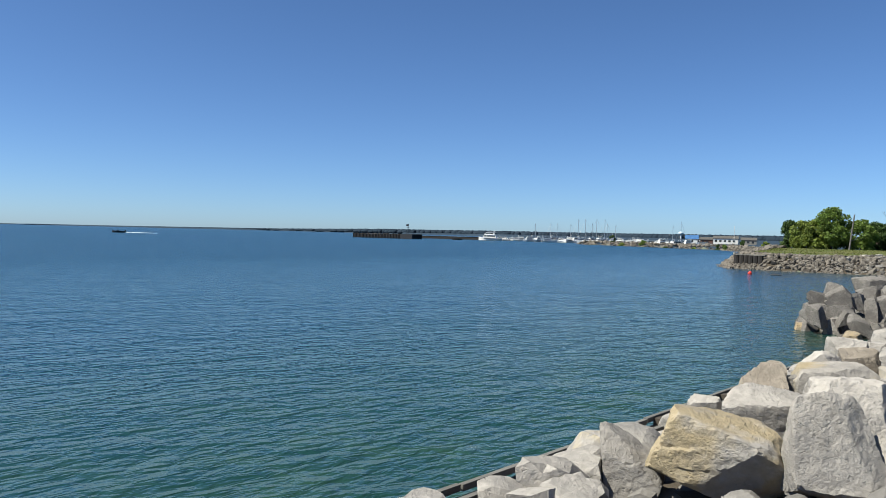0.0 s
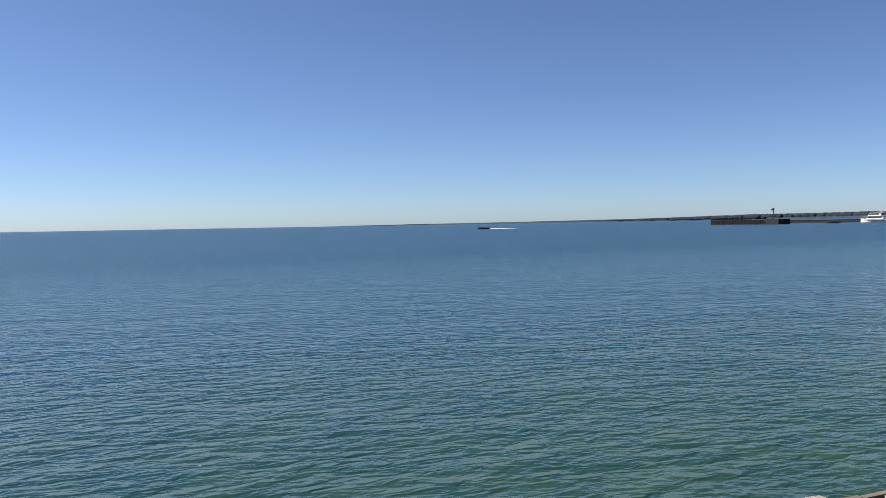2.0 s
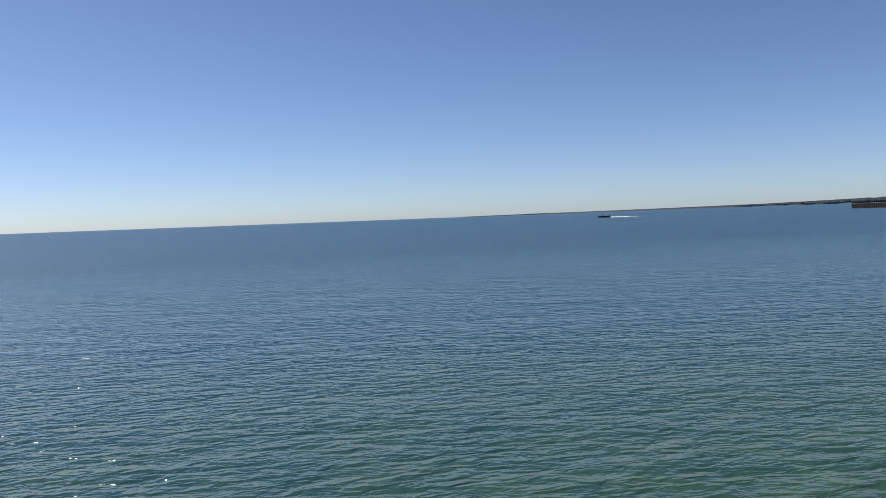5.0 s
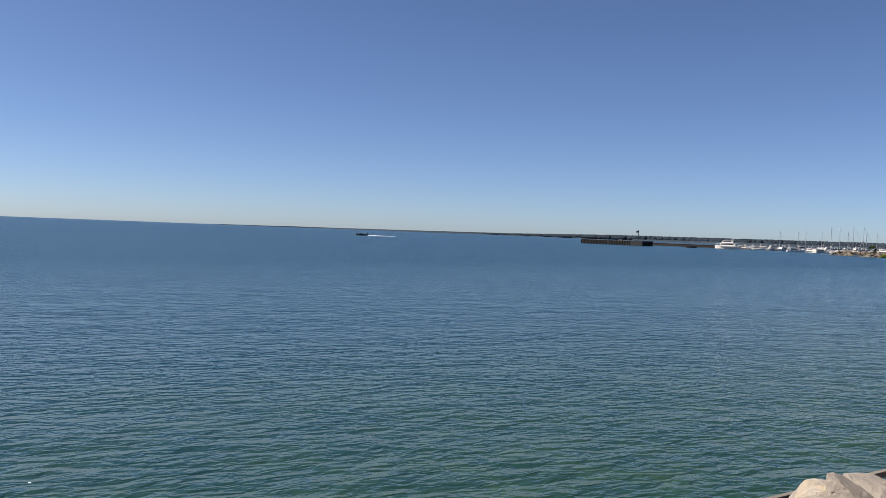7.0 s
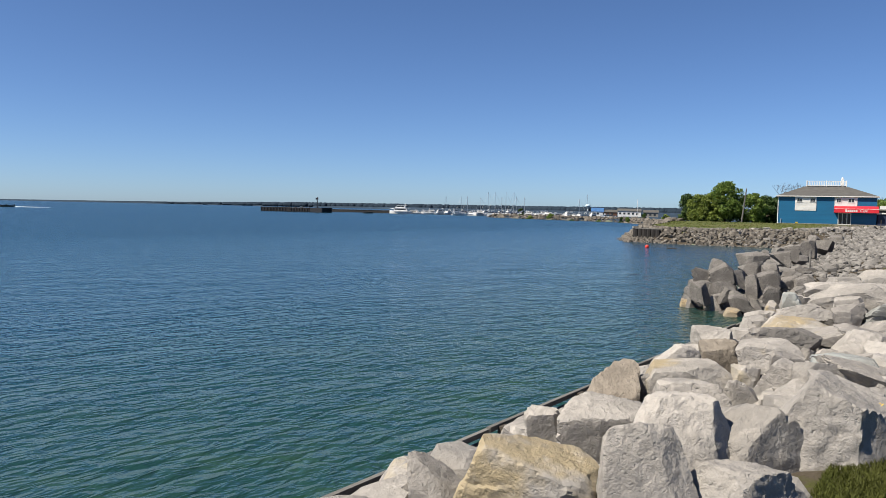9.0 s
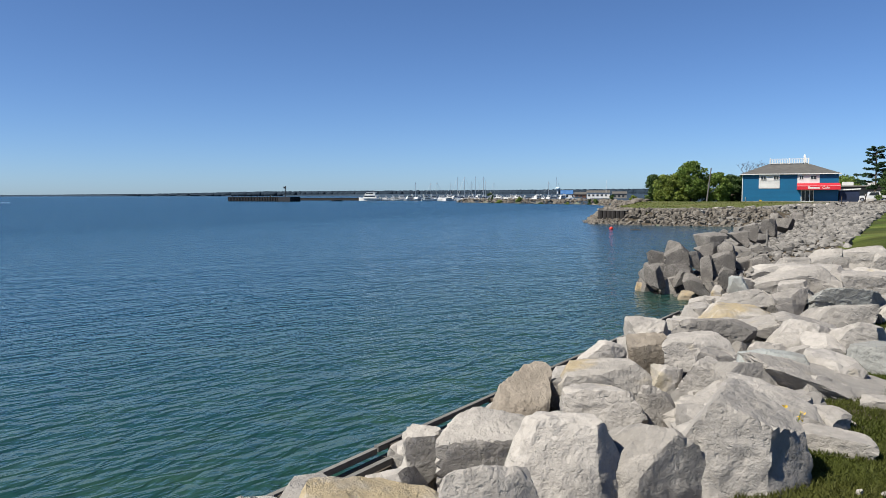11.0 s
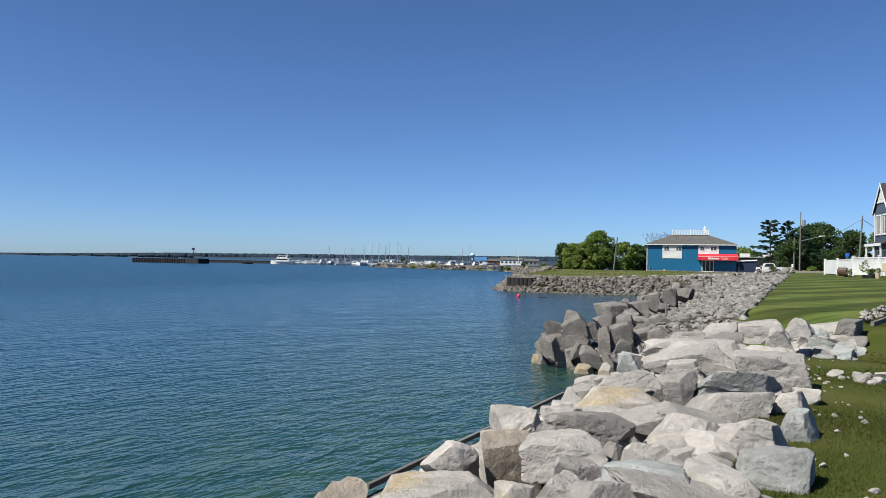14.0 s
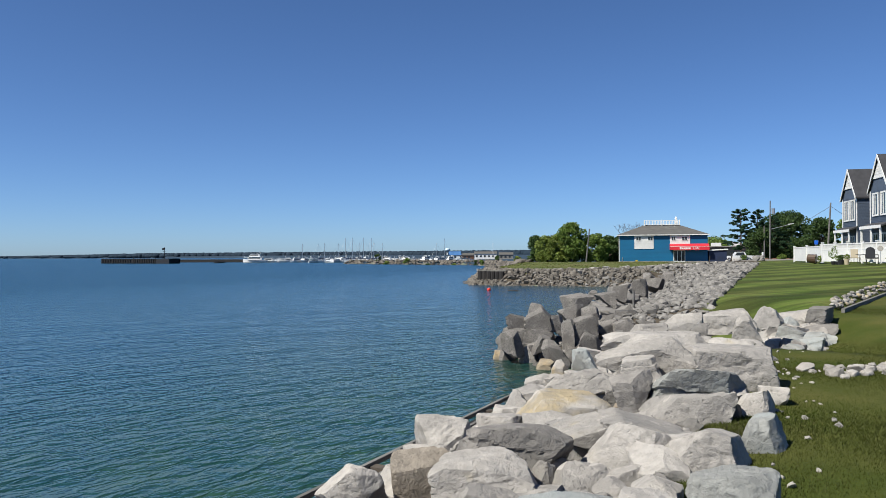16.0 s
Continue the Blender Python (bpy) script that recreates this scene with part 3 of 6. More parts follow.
def rock_shape(rng, level, kind="block", rough=1.0):
    """A quarried block inside the unit cube: fracture planes, chipped arrises, bedding ledges and a rough skin."""
    planes = []
    jitter = {"slab": 0.15, "bigblock": 0.05, "round": 0.4}.get(kind, 0.26)
    for ax in np.vstack([np.eye(3), -np.eye(3)]):
        n = ax + rng.normal(0, jitter, 3)
        if kind == "peak" and ax[2] == 0:
            n[2] += rng.uniform(0.0, 0.25) if ax[0] > 0 else rng.uniform(0.55, 1.0) if ax[0] < 0 else rng.uniform(0.15, 0.5)
        elif ax[2] == 0:
            n[2] += rng.uniform(-0.22, 0.2) * (0.3 if kind == "bigblock" else 1)
        planes.append((n / np.linalg.norm(n), rng.uniform(0.75, 1.0)))
    for _ in range(1 if kind == "bigblock" else int(rng.integers(3, 7)) + 6 * (kind == "round")):
        n = rng.normal(0, 1, 3)
        n[2] = abs(n[2]) * 0.8
        planes.append((n / np.linalg.norm(n), rng.uniform(0.84, 1.1)))
    dirs, v, faces = cut_block(level, planes)
    if level > 1:
        for _ in range({2: 3, 3: 8, 4: 18}.get(level, 36)):
            n = rng.normal(0, 1, 3)
            n /= np.linalg.norm(n)
            planes.append((n, (v @ n).max() * (1 - rng.uniform(0.008, 0.07) * rough)))
        dirs, v, faces = cut_block(level, planes)
    v = fit_cube(v)
    if level < 3:
        return v, faces
    o = rng.uniform(0, 60, 3)
    bed = np.array((rng.normal(0, 0.25), rng.normal(0, 0.25), 1.0))
    bed /= np.linalg.norm(bed)
    layer = np.floor((v @ bed) * rng.uniform(1.4, 2.6) + 0.5 * relief(v * 1.3 + o) + 20).astype(int)
    off = -(rng.uniform(0.01, 0.085, 60) * (rng.random(60) < 0.55))[layer] * (1 - np.abs(dirs @ bed)) * (kind not in ("round", "peak") and rough > 0.8)
    off += 0.024 * relief(v * 1.6 + o) - 0.042 * np.abs(relief(v * 3.3 + o))
    if level > 3:
        off += 0.015 * relief(v * 8 + o)
    if level > 4:
        off += 0.008 * relief(v * 15 + o)
    return fit_cube(v + dirs * (off * rough)[:, None]), faces


def quick_mesh(name, v, faces, mat, smooth_angle=None):
    """A mesh from arrays of points and triangles."""
    f = np.asarray(faces, np.int32)
    me = bpy.data.meshes.new(name)
    me.vertices.add(len(v))
    me.vertices.foreach_set("co", np.asarray(v, np.float32).ravel())
    me.loops.add(f.size)
    me.loops.foreach_set("vertex_index", f.ravel())
    me.polygons.add(len(f))
    me.polygons.foreach_set("loop_start", np.arange(0, f.size, 3, dtype=np.int32))
    me.update(calc_edges=True)
    if smooth_angle:
        me.shade_smooth()
        me.set_sharp_from_angle(angle=radians(smooth_angle))
    me.materials.append(mat)
    return me


def pebble_shape(rng):
    """A water-worn cobble."""
    dirs, faces = ico(3)
    o = rng.uniform(0, 50, 3)
    return dirs * np.array([1 + 0.22 * noise.noise(Vector((p * 0.9 + o).tolist())) for p in dirs])[:, None], faces


class Heap:
    """Broken blocks joined into one mesh."""

    def __init__(self):
        self.v, self.f, self.k = [], [], 0

    def add(self, x, y, z, w, d, h, yaw, seed, level=3):
        rng = np.random.default_rng(seed)
        v, f = rock_shape(rng, level, ("block", "slab", "block", "peak")[seed % 4], 0.9)
        m = np.array(Euler((rng.uniform(-0.2, 0.2), rng.uniform(-0.2, 0.2), radians(yaw))).to_matrix())
        self.v.append((v * (w / 2, d / 2, h / 2)) @ m.T + (x, y, z))
        self.f.append(np.array(f) + self.k)
        self.k += len(v)

    def done(self, name, mat, label, category):
        me = quick_mesh(name, np.vstack(self.v), np.vstack(self.f), mat, 24)
        return tagged(new(name, me), label, category, kind="stuff")


BOULDERS = "shoreline boulders"


def boulder(x, y, z, w, d, h, yaw, seed, mat=None, kind="block", roll=0, level=4, tilt=8, rough=1.0):
    """One boulder with its middle at x, y, z; roll leans it sideways, clockwise as seen from the path."""
    rng = np.random.default_rng(seed)
    mat = mat or LIME
    v, faces = rock_shape(rng, level, kind, 0.7 if mat.name == "dark_stone" else rough)
    if mat.name == "dark_stone":
        w, d = 0.86 * w, 0.86 * d
    else:
        w, d, h = 1.03 * w, 1.03 * d, 1.04 * h
    r = radians(roll)
    slim = max(0.45, 1 - 0.8 * abs(math.sin(r)) * w / h * 0.5)
    m = np.array((Matrix.Rotation(r, 3, "Y") @ Matrix.Rotation(radians(rng.uniform(-tilt, tilt)), 3, "X")))
    v = fit_cube((v * (w, d, h * slim)) @ m.T) * (w / 2, d / 2, h / 2)
    ob = new("boulder", quick_mesh("boulder", v, faces, mat, 24))
    ob.matrix_world = pose(x, y, z, 0, 0, yaw)
    what = {"dark_stone": "dark grey broken boulder stacked at the water's edge", "waterline_stone": "wet brown boulder lying at the waterline",
            "limestone_yellow_stained": "pale limestone boulder with yellow stains", "grey_boulder_stone": "grey broken boulder along the riprap's water side", "limestone_bluish": "bluish grey limestone boulder beside the grass", "limestone_grey": "weathered grey limestone boulder on the sea wall", "limestone_brown": "brownish limestone boulder wedged in the riprap", "limestone_tan": "tan limestone boulder with rusty stains behind the rail"}
    size = "large" if w > 0.8 else "small" if w < 0.4 else "pale"
    return tagged(ob, what.get(mat.name, size + " grey-white quarried limestone boulder on the sea wall"), "boulder", BOULDERS)


# the big boulders behind the sea wall
boulder(4.02, 5.95, 1.46, 1.22, 1.25, 1.10, -26, 231, LIME, "peak", 3, 5, 5)
boulder(3.66, 5.80, 1.36, 0.95, 0.95, 0.98, -24, 241, LIME, "round", 0, 5, 5)
boulder(3.28, 5.85, 1.40, 1.0, 1.15, 1.04, -24, 238, LIME, "round", 0, 5, 5)
boulder(1.98, 5.31, 1.41, 1.03, 0.77, 0.74, -14, 11, YELLOW, "block", 4, 5)
boulder(2.50, 4.80, 1.62, 0.64, 0.51, 0.75, -22, 12, LIME, "peak", -6, 5)
boulder(2.90, 4.64, 1.57, 0.61, 0.49, 0.45, -28, 13, LIME, "block", 0, 5)
boulder(1.44, 5.65, 1.25, 0.48, 0.43, 0.60, -7, 14, LIME, "block", 0, 5)
boulder(2.47, 7.03, 1.26, 0.40, 0.32, 0.52, -15, 15, LIME, "block", -15)
boulder(2.94, 6.84, 1.30, 0.81, 0.65, 0.69, -19, 16, LIME, "block", 0, 5)
boulder(3.44, 8.37, 1.24, 0.60, 0.54, 0.73, -19, 17, TANROCK, "round", 0, 5)
boulder(4.31, 8.42, 1.37, 1.13, 0.68, 0.52, -20, 18, YELLOW, "slab", -3, 5)
boulder(3.97, 8.42, 1.34, 0.54, 0.27, 0.36, -17, 19, GREY, "slab", -12, 5)
boulder(3.94, 7.53, 1.33, 0.69, 0.48, 0.58, -20, 20, LIME, "block", 0, 5)
boulder(4.34, 7.49, 1.39, 0.41, 0.29, 0.50, -23, 21, LIME, "block", -8)
boulder(4.74, 9.72, 1.26, 0.52, 0.42, 0.65, -20, 22, LIME, "peak", 14, 5)
boulder(5.35, 9.80, 1.26, 0.55, 0.44, 0.68, -23, 23, TANROCK, "block", -6, 5)
boulder(4.76, 8.11, 1.44, 0.28, 0.23, 0.40, -24, 24, LIME, "block", 10)
boulder(5.00, 7.96, 1.46, 0.56, 0.45, 0.53, -26, 25, LIME, "block", 15, 5)
boulder(5.19, 7.48, 1.55, 0.53, 0.37, 0.47, -30, 26, LIME, "block", -4, 5)
boulder(5.88, 7.46, 1.57, 1.45, 0.80, 0.50, -35, 27, LIME, "slab", 21, 5)
boulder(4.69, 6.74, 1.57, 0.41, 0.33, 0.46, -29, 28, LIME, "block", 25)
boulder(4.92, 6.62, 1.65, 0.71, 0.50, 0.36, -32, 29, LIME, "slab", 20, 5)
boulder(4.89, 6.09, 1.50, 0.63, 0.47, 0.31, -34, 30, LIME, "block", 0, 5)
boulder(5.28, 6.56, 1.51, 0.37, 0.29, 0.22, -35, 31, LIME, "slab", 0)
boulder(5.93, 6.80, 1.53, 0.35, 0.28, 0.22, -38, 32, LIME, "slab", 8)
boulder(6.76, 7.95, 1.62, 0.54, 0.50, 0.37, -38, 33, BLUISH, "block", 5, 5)
boulder(3.31, 7.41, 1.23, 0.32, 0.29, 0.44, -14, 34, YELLOW, "block", 0)
boulder(8.00, 9.18, 1.53, 0.48, 0.44, 0.58, -39, 335, BLUISH, "peak", 0, 5)
boulder(7.28, 8.86, 1.62, 0.62, 0.53, 0.46, -36, 336, LIME, "peak", 8, 5)
boulder(8.22, 10.62, 1.55, 0.92, 0.69, 0.53, -34, 37, LIME, "peak", 6, 5)
boulder(6.80, 9.41, 1.52, 0.86, 0.60, 0.57, -29, 38, LIME, "peak", 0, 5)
boulder(7.07, 9.99, 1.52, 1.20, 0.84, 0.53, -29, 39, LIME, "slab", 14, 5)
boulder(6.01, 9.69, 1.57, 0.98, 0.49, 0.45, -21, 40, GREYLIME, "slab", -3, 5)
boulder(5.61, 9.16, 1.54, 0.78, 0.62, 0.36, -20, 41, LIME, "slab", -4, 5)
boulder(6.11, 9.22, 1.42, 0.29, 0.23, 0.40, -24, 42, GREY, "block", 0)
boulder(5.39, 8.43, 1.47, 0.37, 0.30, 0.49, -20, 43, LIME, "block", 0)
boulder(5.67, 7.84, 1.62, 0.70, 0.49, 0.36, -26, 44, BLUISH, "slab", 0, 5)
boulder(5.93, 11.18, 1.18, 0.63, 0.50, 0.74, -17, 45, LIME, "block", 0, 5)
boulder(6.67, 11.64, 1.27, 0.53, 0.42, 0.36, -21, 46, LIME, "slab", 0, 5)
boulder(7.40, 11.75, 1.34, 1.14, 0.80, 0.52, -25, 47, YELLOW, "slab", 2, 5)
boulder(8.11, 11.76, 1.38, 0.37, 0.29, 0.47, -29, 48, GREY, "block", 0)
boulder(8.19, 11.47, 1.43, 0.49, 0.39, 0.42, -31, 49, BROWN, "block", -18, 5)
boulder(8.72, 11.17, 1.53, 0.40, 0.32, 0.33, -34, 50, BROWN, "block", 10)
boulder(8.82, 10.38, 1.60, 0.42, 0.36, 0.39, -38, 51, LIME, "peak", -8)
boulder(9.36, 10.74, 1.60, 0.31, 0.28, 0.31, -40, 52, LIME, "block", 6)
boulder(8.62, 10.38, 1.55, 0.25, 0.23, 0.26, -37, 53, BROWN, "block", 0)
boulder(9.68, 11.75, 1.73, 0.95, 0.80, 0.59, -38, 54, LIME, "bigblock", -4, 5)
boulder(8.71, 11.16, 1.68, 1.08, 0.65, 0.50, -34, 55, BLUISH, "slab", -2, 5)
boulder(9.33, 13.15, 1.71, 1.34, 0.67, 0.62, -31, 56, LIME, "slab", -15)
boulder(8.98, 12.68, 1.66, 0.53, 0.42, 0.36, -31, 57, LIME, "slab", -4, 5)
boulder(8.09, 11.43, 1.59, 0.45, 0.36, 0.57, -30, 58, GREYLIME, "block", -10)
boulder(8.09, 12.56, 1.50, 1.02, 0.61, 0.47, -27, 59, LIME, "slab", -16, 5)
boulder(9.35, 14.83, 1.31, 0.57, 0.46, 0.70, -27, 60, BLUISH, "block", -10)
boulder(8.95, 14.91, 1.23, 0.42, 0.38, 0.54, -25, 61, YELLOW, "round", 0)
boulder(10.38, 15.73, 1.62, 0.65, 0.52, 0.36, -29, 62, LIME, "slab", -20)
boulder(9.85, 12.84, 1.62, 0.53, 0.42, 0.61, -34, 63, LIME, "round", 0)
boulder(10.55, 13.03, 1.69, 0.71, 0.57, 0.58, -37, 64, LIME, "round", 0)
boulder(8.92, 10.93, 1.58, 0.37, 0.29, 0.32, -36, 65, LIME, "block", 0)
boulder(12.73, 17.43, 1.52, 0.89, 0.63, 0.91, -34, 66, LIME, "block", -10)
boulder(11.87, 15.75, 1.65, 0.42, 0.34, 0.54, -34, 67, GREY, "block", 0)
boulder(14.16, 17.99, 1.70, 1.22, 0.85, 0.56, -37, 68, LIME, "slab", -8)
boulder(13.71, 16.72, 1.66, 0.59, 0.48, 0.55, -38, 69, LIME, "block", 0)
boulder(15.40, 18.31, 1.69, 0.77, 0.62, 0.59, -39, 70, LIME, "block", 4)
boulder(11.64, 16.95, 1.66, 0.79, 0.55, 0.36, -31, 71, LIME, "slab", -6)
boulder(8.40, 14.70, 1.17, 0.44, 0.35, 0.36, -23, 72, LIME, "slab", -15)
boulder(10.89, 15.60, 1.26, 1.62, 1.27, 1.05, -32, 24)
boulder(9.89, 15.87, 1.37, 0.55, 0.43, 0.40, -28, 28)
boulder(11.67, 14.53, 1.54, 0.72, 0.56, 0.47, -37, 30)
boulder(10.91, 14.26, 1.49, 0.58, 0.45, 0.40, -35, 31)
heap = Heap()
# boulders under and beside the camera's path, on the lake side of it
for k in range(26):
    rr = random.Random(500 + k)
    px, py = at_wall(-7.5 + 0.3 * k, rr.uniform(0.5, 2.4))
    if (px - 1.0) ** 2 + (py - 5.0) ** 2 > 2.2 and not (px > -0.6 and py > 3.6):
        heap.add(px, py, 1.0 + rr.uniform(0, 0.2), rr.uniform(0.5, 0.95), rr.uniform(0.45, 0.8), rr.uniform(0.45, 0.7), rr.uniform(0, 180), 600 + k)
# medium blocks wedged along the rail and between the big ones
for k in range(46):
    rr = random.Random(5200 + k)
    px, py = at_wall(-3.0 + 0.39 * k, rr.uniform(0.46, 0.8))
    w = rr.uniform(0.32, 0.62)
    heap.add(px, py, 1.02 + rr.uniform(0, 0.14), w, w * 0.85, w * 0.9, rr.uniform(0, 180), 5200 + k)
for k in range(80):
    rr = random.Random(5400 + k)
    px, py = at_wall(0.4 + 16.4 * ((k * 0.618) % 1), 0.7 + 2.7 * ((k * 0.381 + 0.1 * rr.random()) % 1))
    a, b = wall_ab(px, py)
    if math.hypot(px - 3.7, py - 3.8) < 1.6 or (a < 3.4 and b > 2.5):
        continue
    w = rr.uniform(0.35, 0.72)
    heap.add(px, py, float(ground_height(px, py)) - 0.06, w, w * rr.uniform(0.7, 1), w * rr.uniform(0.6, 0.9), rr.uniform(0, 180), 5400 + k)
# blocks packed between the big ones, their tops a little lower
for k in range(185):
    rr = random.Random(6400 + k)
    a, b = 0.3 + 14.2 * ((k * 0.618) % 1), 0.75 + 2.3 * ((k * 0.3819 + 0.08 * rr.random()) % 1)
    px, py = at_wall(a, b)
    if math.hypot(px - 4.0, py - 5.9) < 0.3 or (a < 3.4 and b > 2.5):
        continue
    w = rr.uniform(0.4, 0.75)
    heap.add(px, py, 1.17 + 0.19 * min(b, 2.2) - 0.45 * w + rr.uniform(-0.12, 0.04), w, w * rr.uniform(0.7, 1), w * rr.uniform(0.6, 0.9), rr.uniform(0, 180), 6400 + k)
for k in range(60):
    rr = random.Random(5800 + k)
    px, py = at_wall(4.0 + 12.5 * ((k * 0.618) % 1), rr.uniform(2.2, 3.35))
    w = rr.uniform(0.3, 0.62)
    heap.add(px, py, float(ground_height(px, py)) + 0.03, w, w * rr.uniform(0.7, 1), w * rr.uniform(0.5, 0.8), rr.uniform(0, 180), 5800 + k)
heap.done("wedged_blocks", LIME_FILL, "medium limestone blocks wedged between the big boulders", "stone blocks")
# the row of boulders that turns inland at the lawn's corner
for k in range(130):
    rr = random.Random(2600 + k)
    t = (k * 0.618) % 1
    px, py = 11.4 + 6.5 * t + rr.uniform(-0.4, 0.4), 16.8 + 3.0 * t + rr.uniform(-1.6, 1.1) * (1.15 - 0.7 * t)
    w = rr.uniform(0.35, 0.65) if k % 3 else rr.uniform(0.65, 1.0)
    boulder(px, py, float(ground_height(px, py)) - 0.02 + 0.1 * w, w, w * rr.uniform(0.6, 0.9), w * rr.uniform(0.55, 0.85), rr.uniform(0, 180), 2700 + k, BLUISH if k % 7 == 3 else GREYLIME if k % 5 == 2 else LIME, ("block", "slab", "block", "peak")[k % 4], rr.uniform(-14, 14), 4, 14)
# the stacked dark boulders
boulder(12.13, 25.21, 0.56, 1.05, 1.01, 0.82, -21, 101, DARK)
boulder(13.05, 26.93, 0.93, 0.93, 0.89, 0.74, -22, 102, DARK)
boulder(13.76, 26.78, 0.95, 1.20, 1.15, 1.10, -24, 103, DARK)
boulder(12.90, 24.81, 0.53, 0.73, 0.70, 0.60, -24, 104, DARK)
boulder(13.07, 24.10, 0.37, 0.99, 0.95, 0.75, -25, 105, DARK)
boulder(14.67, 25.53, 0.80, 1.00, 0.96, 1.08, -27, 106, DARK)
boulder(14.33, 24.39, 0.55, 0.88, 0.84, 0.77, -27, 107, DARK)
boulder(14.04, 25.35, 0.73, 0.49, 0.47, 1.02, -26, 108, DARK)
boulder(15.26, 27.73, 1.13, 1.05, 1.01, 0.74, -26, 109, DARK)
boulder(15.72, 27.08, 1.07, 0.83, 0.79, 0.77, -27, 110, DARK)
boulder(17.72, 32.20, 1.22, 1.61, 1.54, 0.82, -26, 112, DARK)
boulder(19.82, 33.72, 1.22, 1.12, 1.07, 0.75, -28, 113, DARK)
boulder(22.55, 37.34, 1.22, 0.90, 0.87, 0.98, -29, 114, DARK)
boulder(21.14, 37.40, 1.22, 0.66, 0.63, 0.49, -27, 115, DARK)
boulder(14.55, 28.74, 1.20, 0.96, 0.92, 0.61, -23, 116, DARK)
boulder(15.44, 25.44, 0.84, 0.77, 0.74, 0.68, -28, 117, DARK)
boulder(15.76, 25.13, 0.80, 0.88, 0.84, 0.80, -29, 118, DARK)
boulder(13.37, 23.78, 0.30, 0.42, 0.40, 0.41, -26, 119, DARK)
boulder(14.17, 26.37, 0.91, 0.51, 0.49, 0.74, -25, 120, DARK)
boulder(28.79, 46.21, 1.10, 1.38, 1.33, 1.17, -31, 121, DARK)
boulder(30.97, 47.86, 1.10, 1.45, 1.39, 1.13, -32, 122, DARK)
boulder(39.26, 59.23, 1.10, 1.63, 1.56, 1.30, -33, 123, DARK)
boulder(41.97, 61.01, 1.10, 1.58, 1.52, 1.36, -34, 124, DARK)
boulder(40.30, 63.58, 1.10, 1.52, 1.46, 1.02, -31, 125, DARK)
boulder(12.28, 26.09, 0.02, 0.74, 0.63, 0.45, -20, 141, WET)
boulder(12.56, 23.73, 0.02, 0.70, 0.60, 0.45, -20, 142, WET)
boulder(12.60, 25.09, 0.02, 0.48, 0.41, 0.45, -20, 143, WET)

for k, (x, y, w) in enumerate(((12.25, 25.9, 0.9), (12.75, 25.1, 0.9), (13.25, 24.6, 0.8), (12.8, 26.1, 0.9), (13.8, 24.2, 0.7), (13.1, 25.3, 1.0), (12.5, 26.7, 0.9), (13.0, 27.6, 0.9), (13.9, 24.6, 0.8), (12.95, 26.6, 1.1), (13.5, 26.2, 1.1))):
    boulder(x, y, 0.08 + 0.3 * (k > 8), w, w * 0.9, w * 0.9, 40 * k, 160 + k, DARK, tilt=20)
# blocks below the stack, their darker colour painting shade between the boulders
gap_shade_heap = Heap()
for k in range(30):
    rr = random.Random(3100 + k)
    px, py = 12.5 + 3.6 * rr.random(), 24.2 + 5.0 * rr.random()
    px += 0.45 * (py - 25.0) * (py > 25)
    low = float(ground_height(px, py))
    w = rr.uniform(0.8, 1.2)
    gap_shade_heap.add(px + 0.25, py + 0.25, max(low - 0.1, -0.25 + 0.16 * (px - 12.5)), w, w * 0.9, w * 0.75, rr.uniform(0, 180), 3100 + k)
gap_shade_heap.done("dark_blocks", GAP_SHADE_FILL, "grey blocks, coloured darker for gap shade, packed under the stacked boulders", "stone blocks")


def stones(name, label, category, spots, mat, seed, level=1, lean=0.35):
    """Many small broken stones in one mesh; spots: (x, y, z, size)."""
    rng = np.random.default_rng(seed)
    shapes = [rock_shape(rng, level) for _ in range(24)]
    vs, fs, k = [], [], 0
    for x, y, z, s in spots:
        v, f = shapes[int(rng.integers(24))]
        m = np.array(Euler((*rng.normal(0, lean, 2), rng.uniform(0, 6.28))).to_matrix()) * (rng.uniform(0.7, 1.25, 3) * (1, 0.85, 0.55) * s / 2)
        vs.append(v @ m.T + (x, y, z))
        fs.append(np.array(f) + k)
        k += len(v)
    me = bpy.data.meshes.new(name)
    me.from_pydata(np.vstack(vs).tolist(), [], np.vstack(fs).tolist())
    me.materials.append(mat)
    ob = new(name, me)
    return tagged(ob, label, category, kind="stuff")


def scatter(rng, n, box, keep, size):
    x, y = rng.uniform(box[0], box[1], n), rng.uniform(box[2], box[3], n)
    ok = keep(x, y, shore_distance(x, y))
    x, y = x[ok], y[ok]
    s = rng.uniform(size[0], size[1], len(x)) * rng.uniform(0.6, 1.0, len(x))
    return [(float(p), float(q), float(h + 0.12 * w), float(w)) for p, q, h, w in zip(x, y, ground_height(x, y), s)]


RNG = np.random.default_rng(5)


def on_slope(x, y, d):
    a, b = wall_ab(x, y)
    return (d > -0.3) & (a > 16) & (a < 86) & (b < 1.6 - 0.022 * (a - 24)) & ((x > 36) | (y < 72)) & (d < 14)


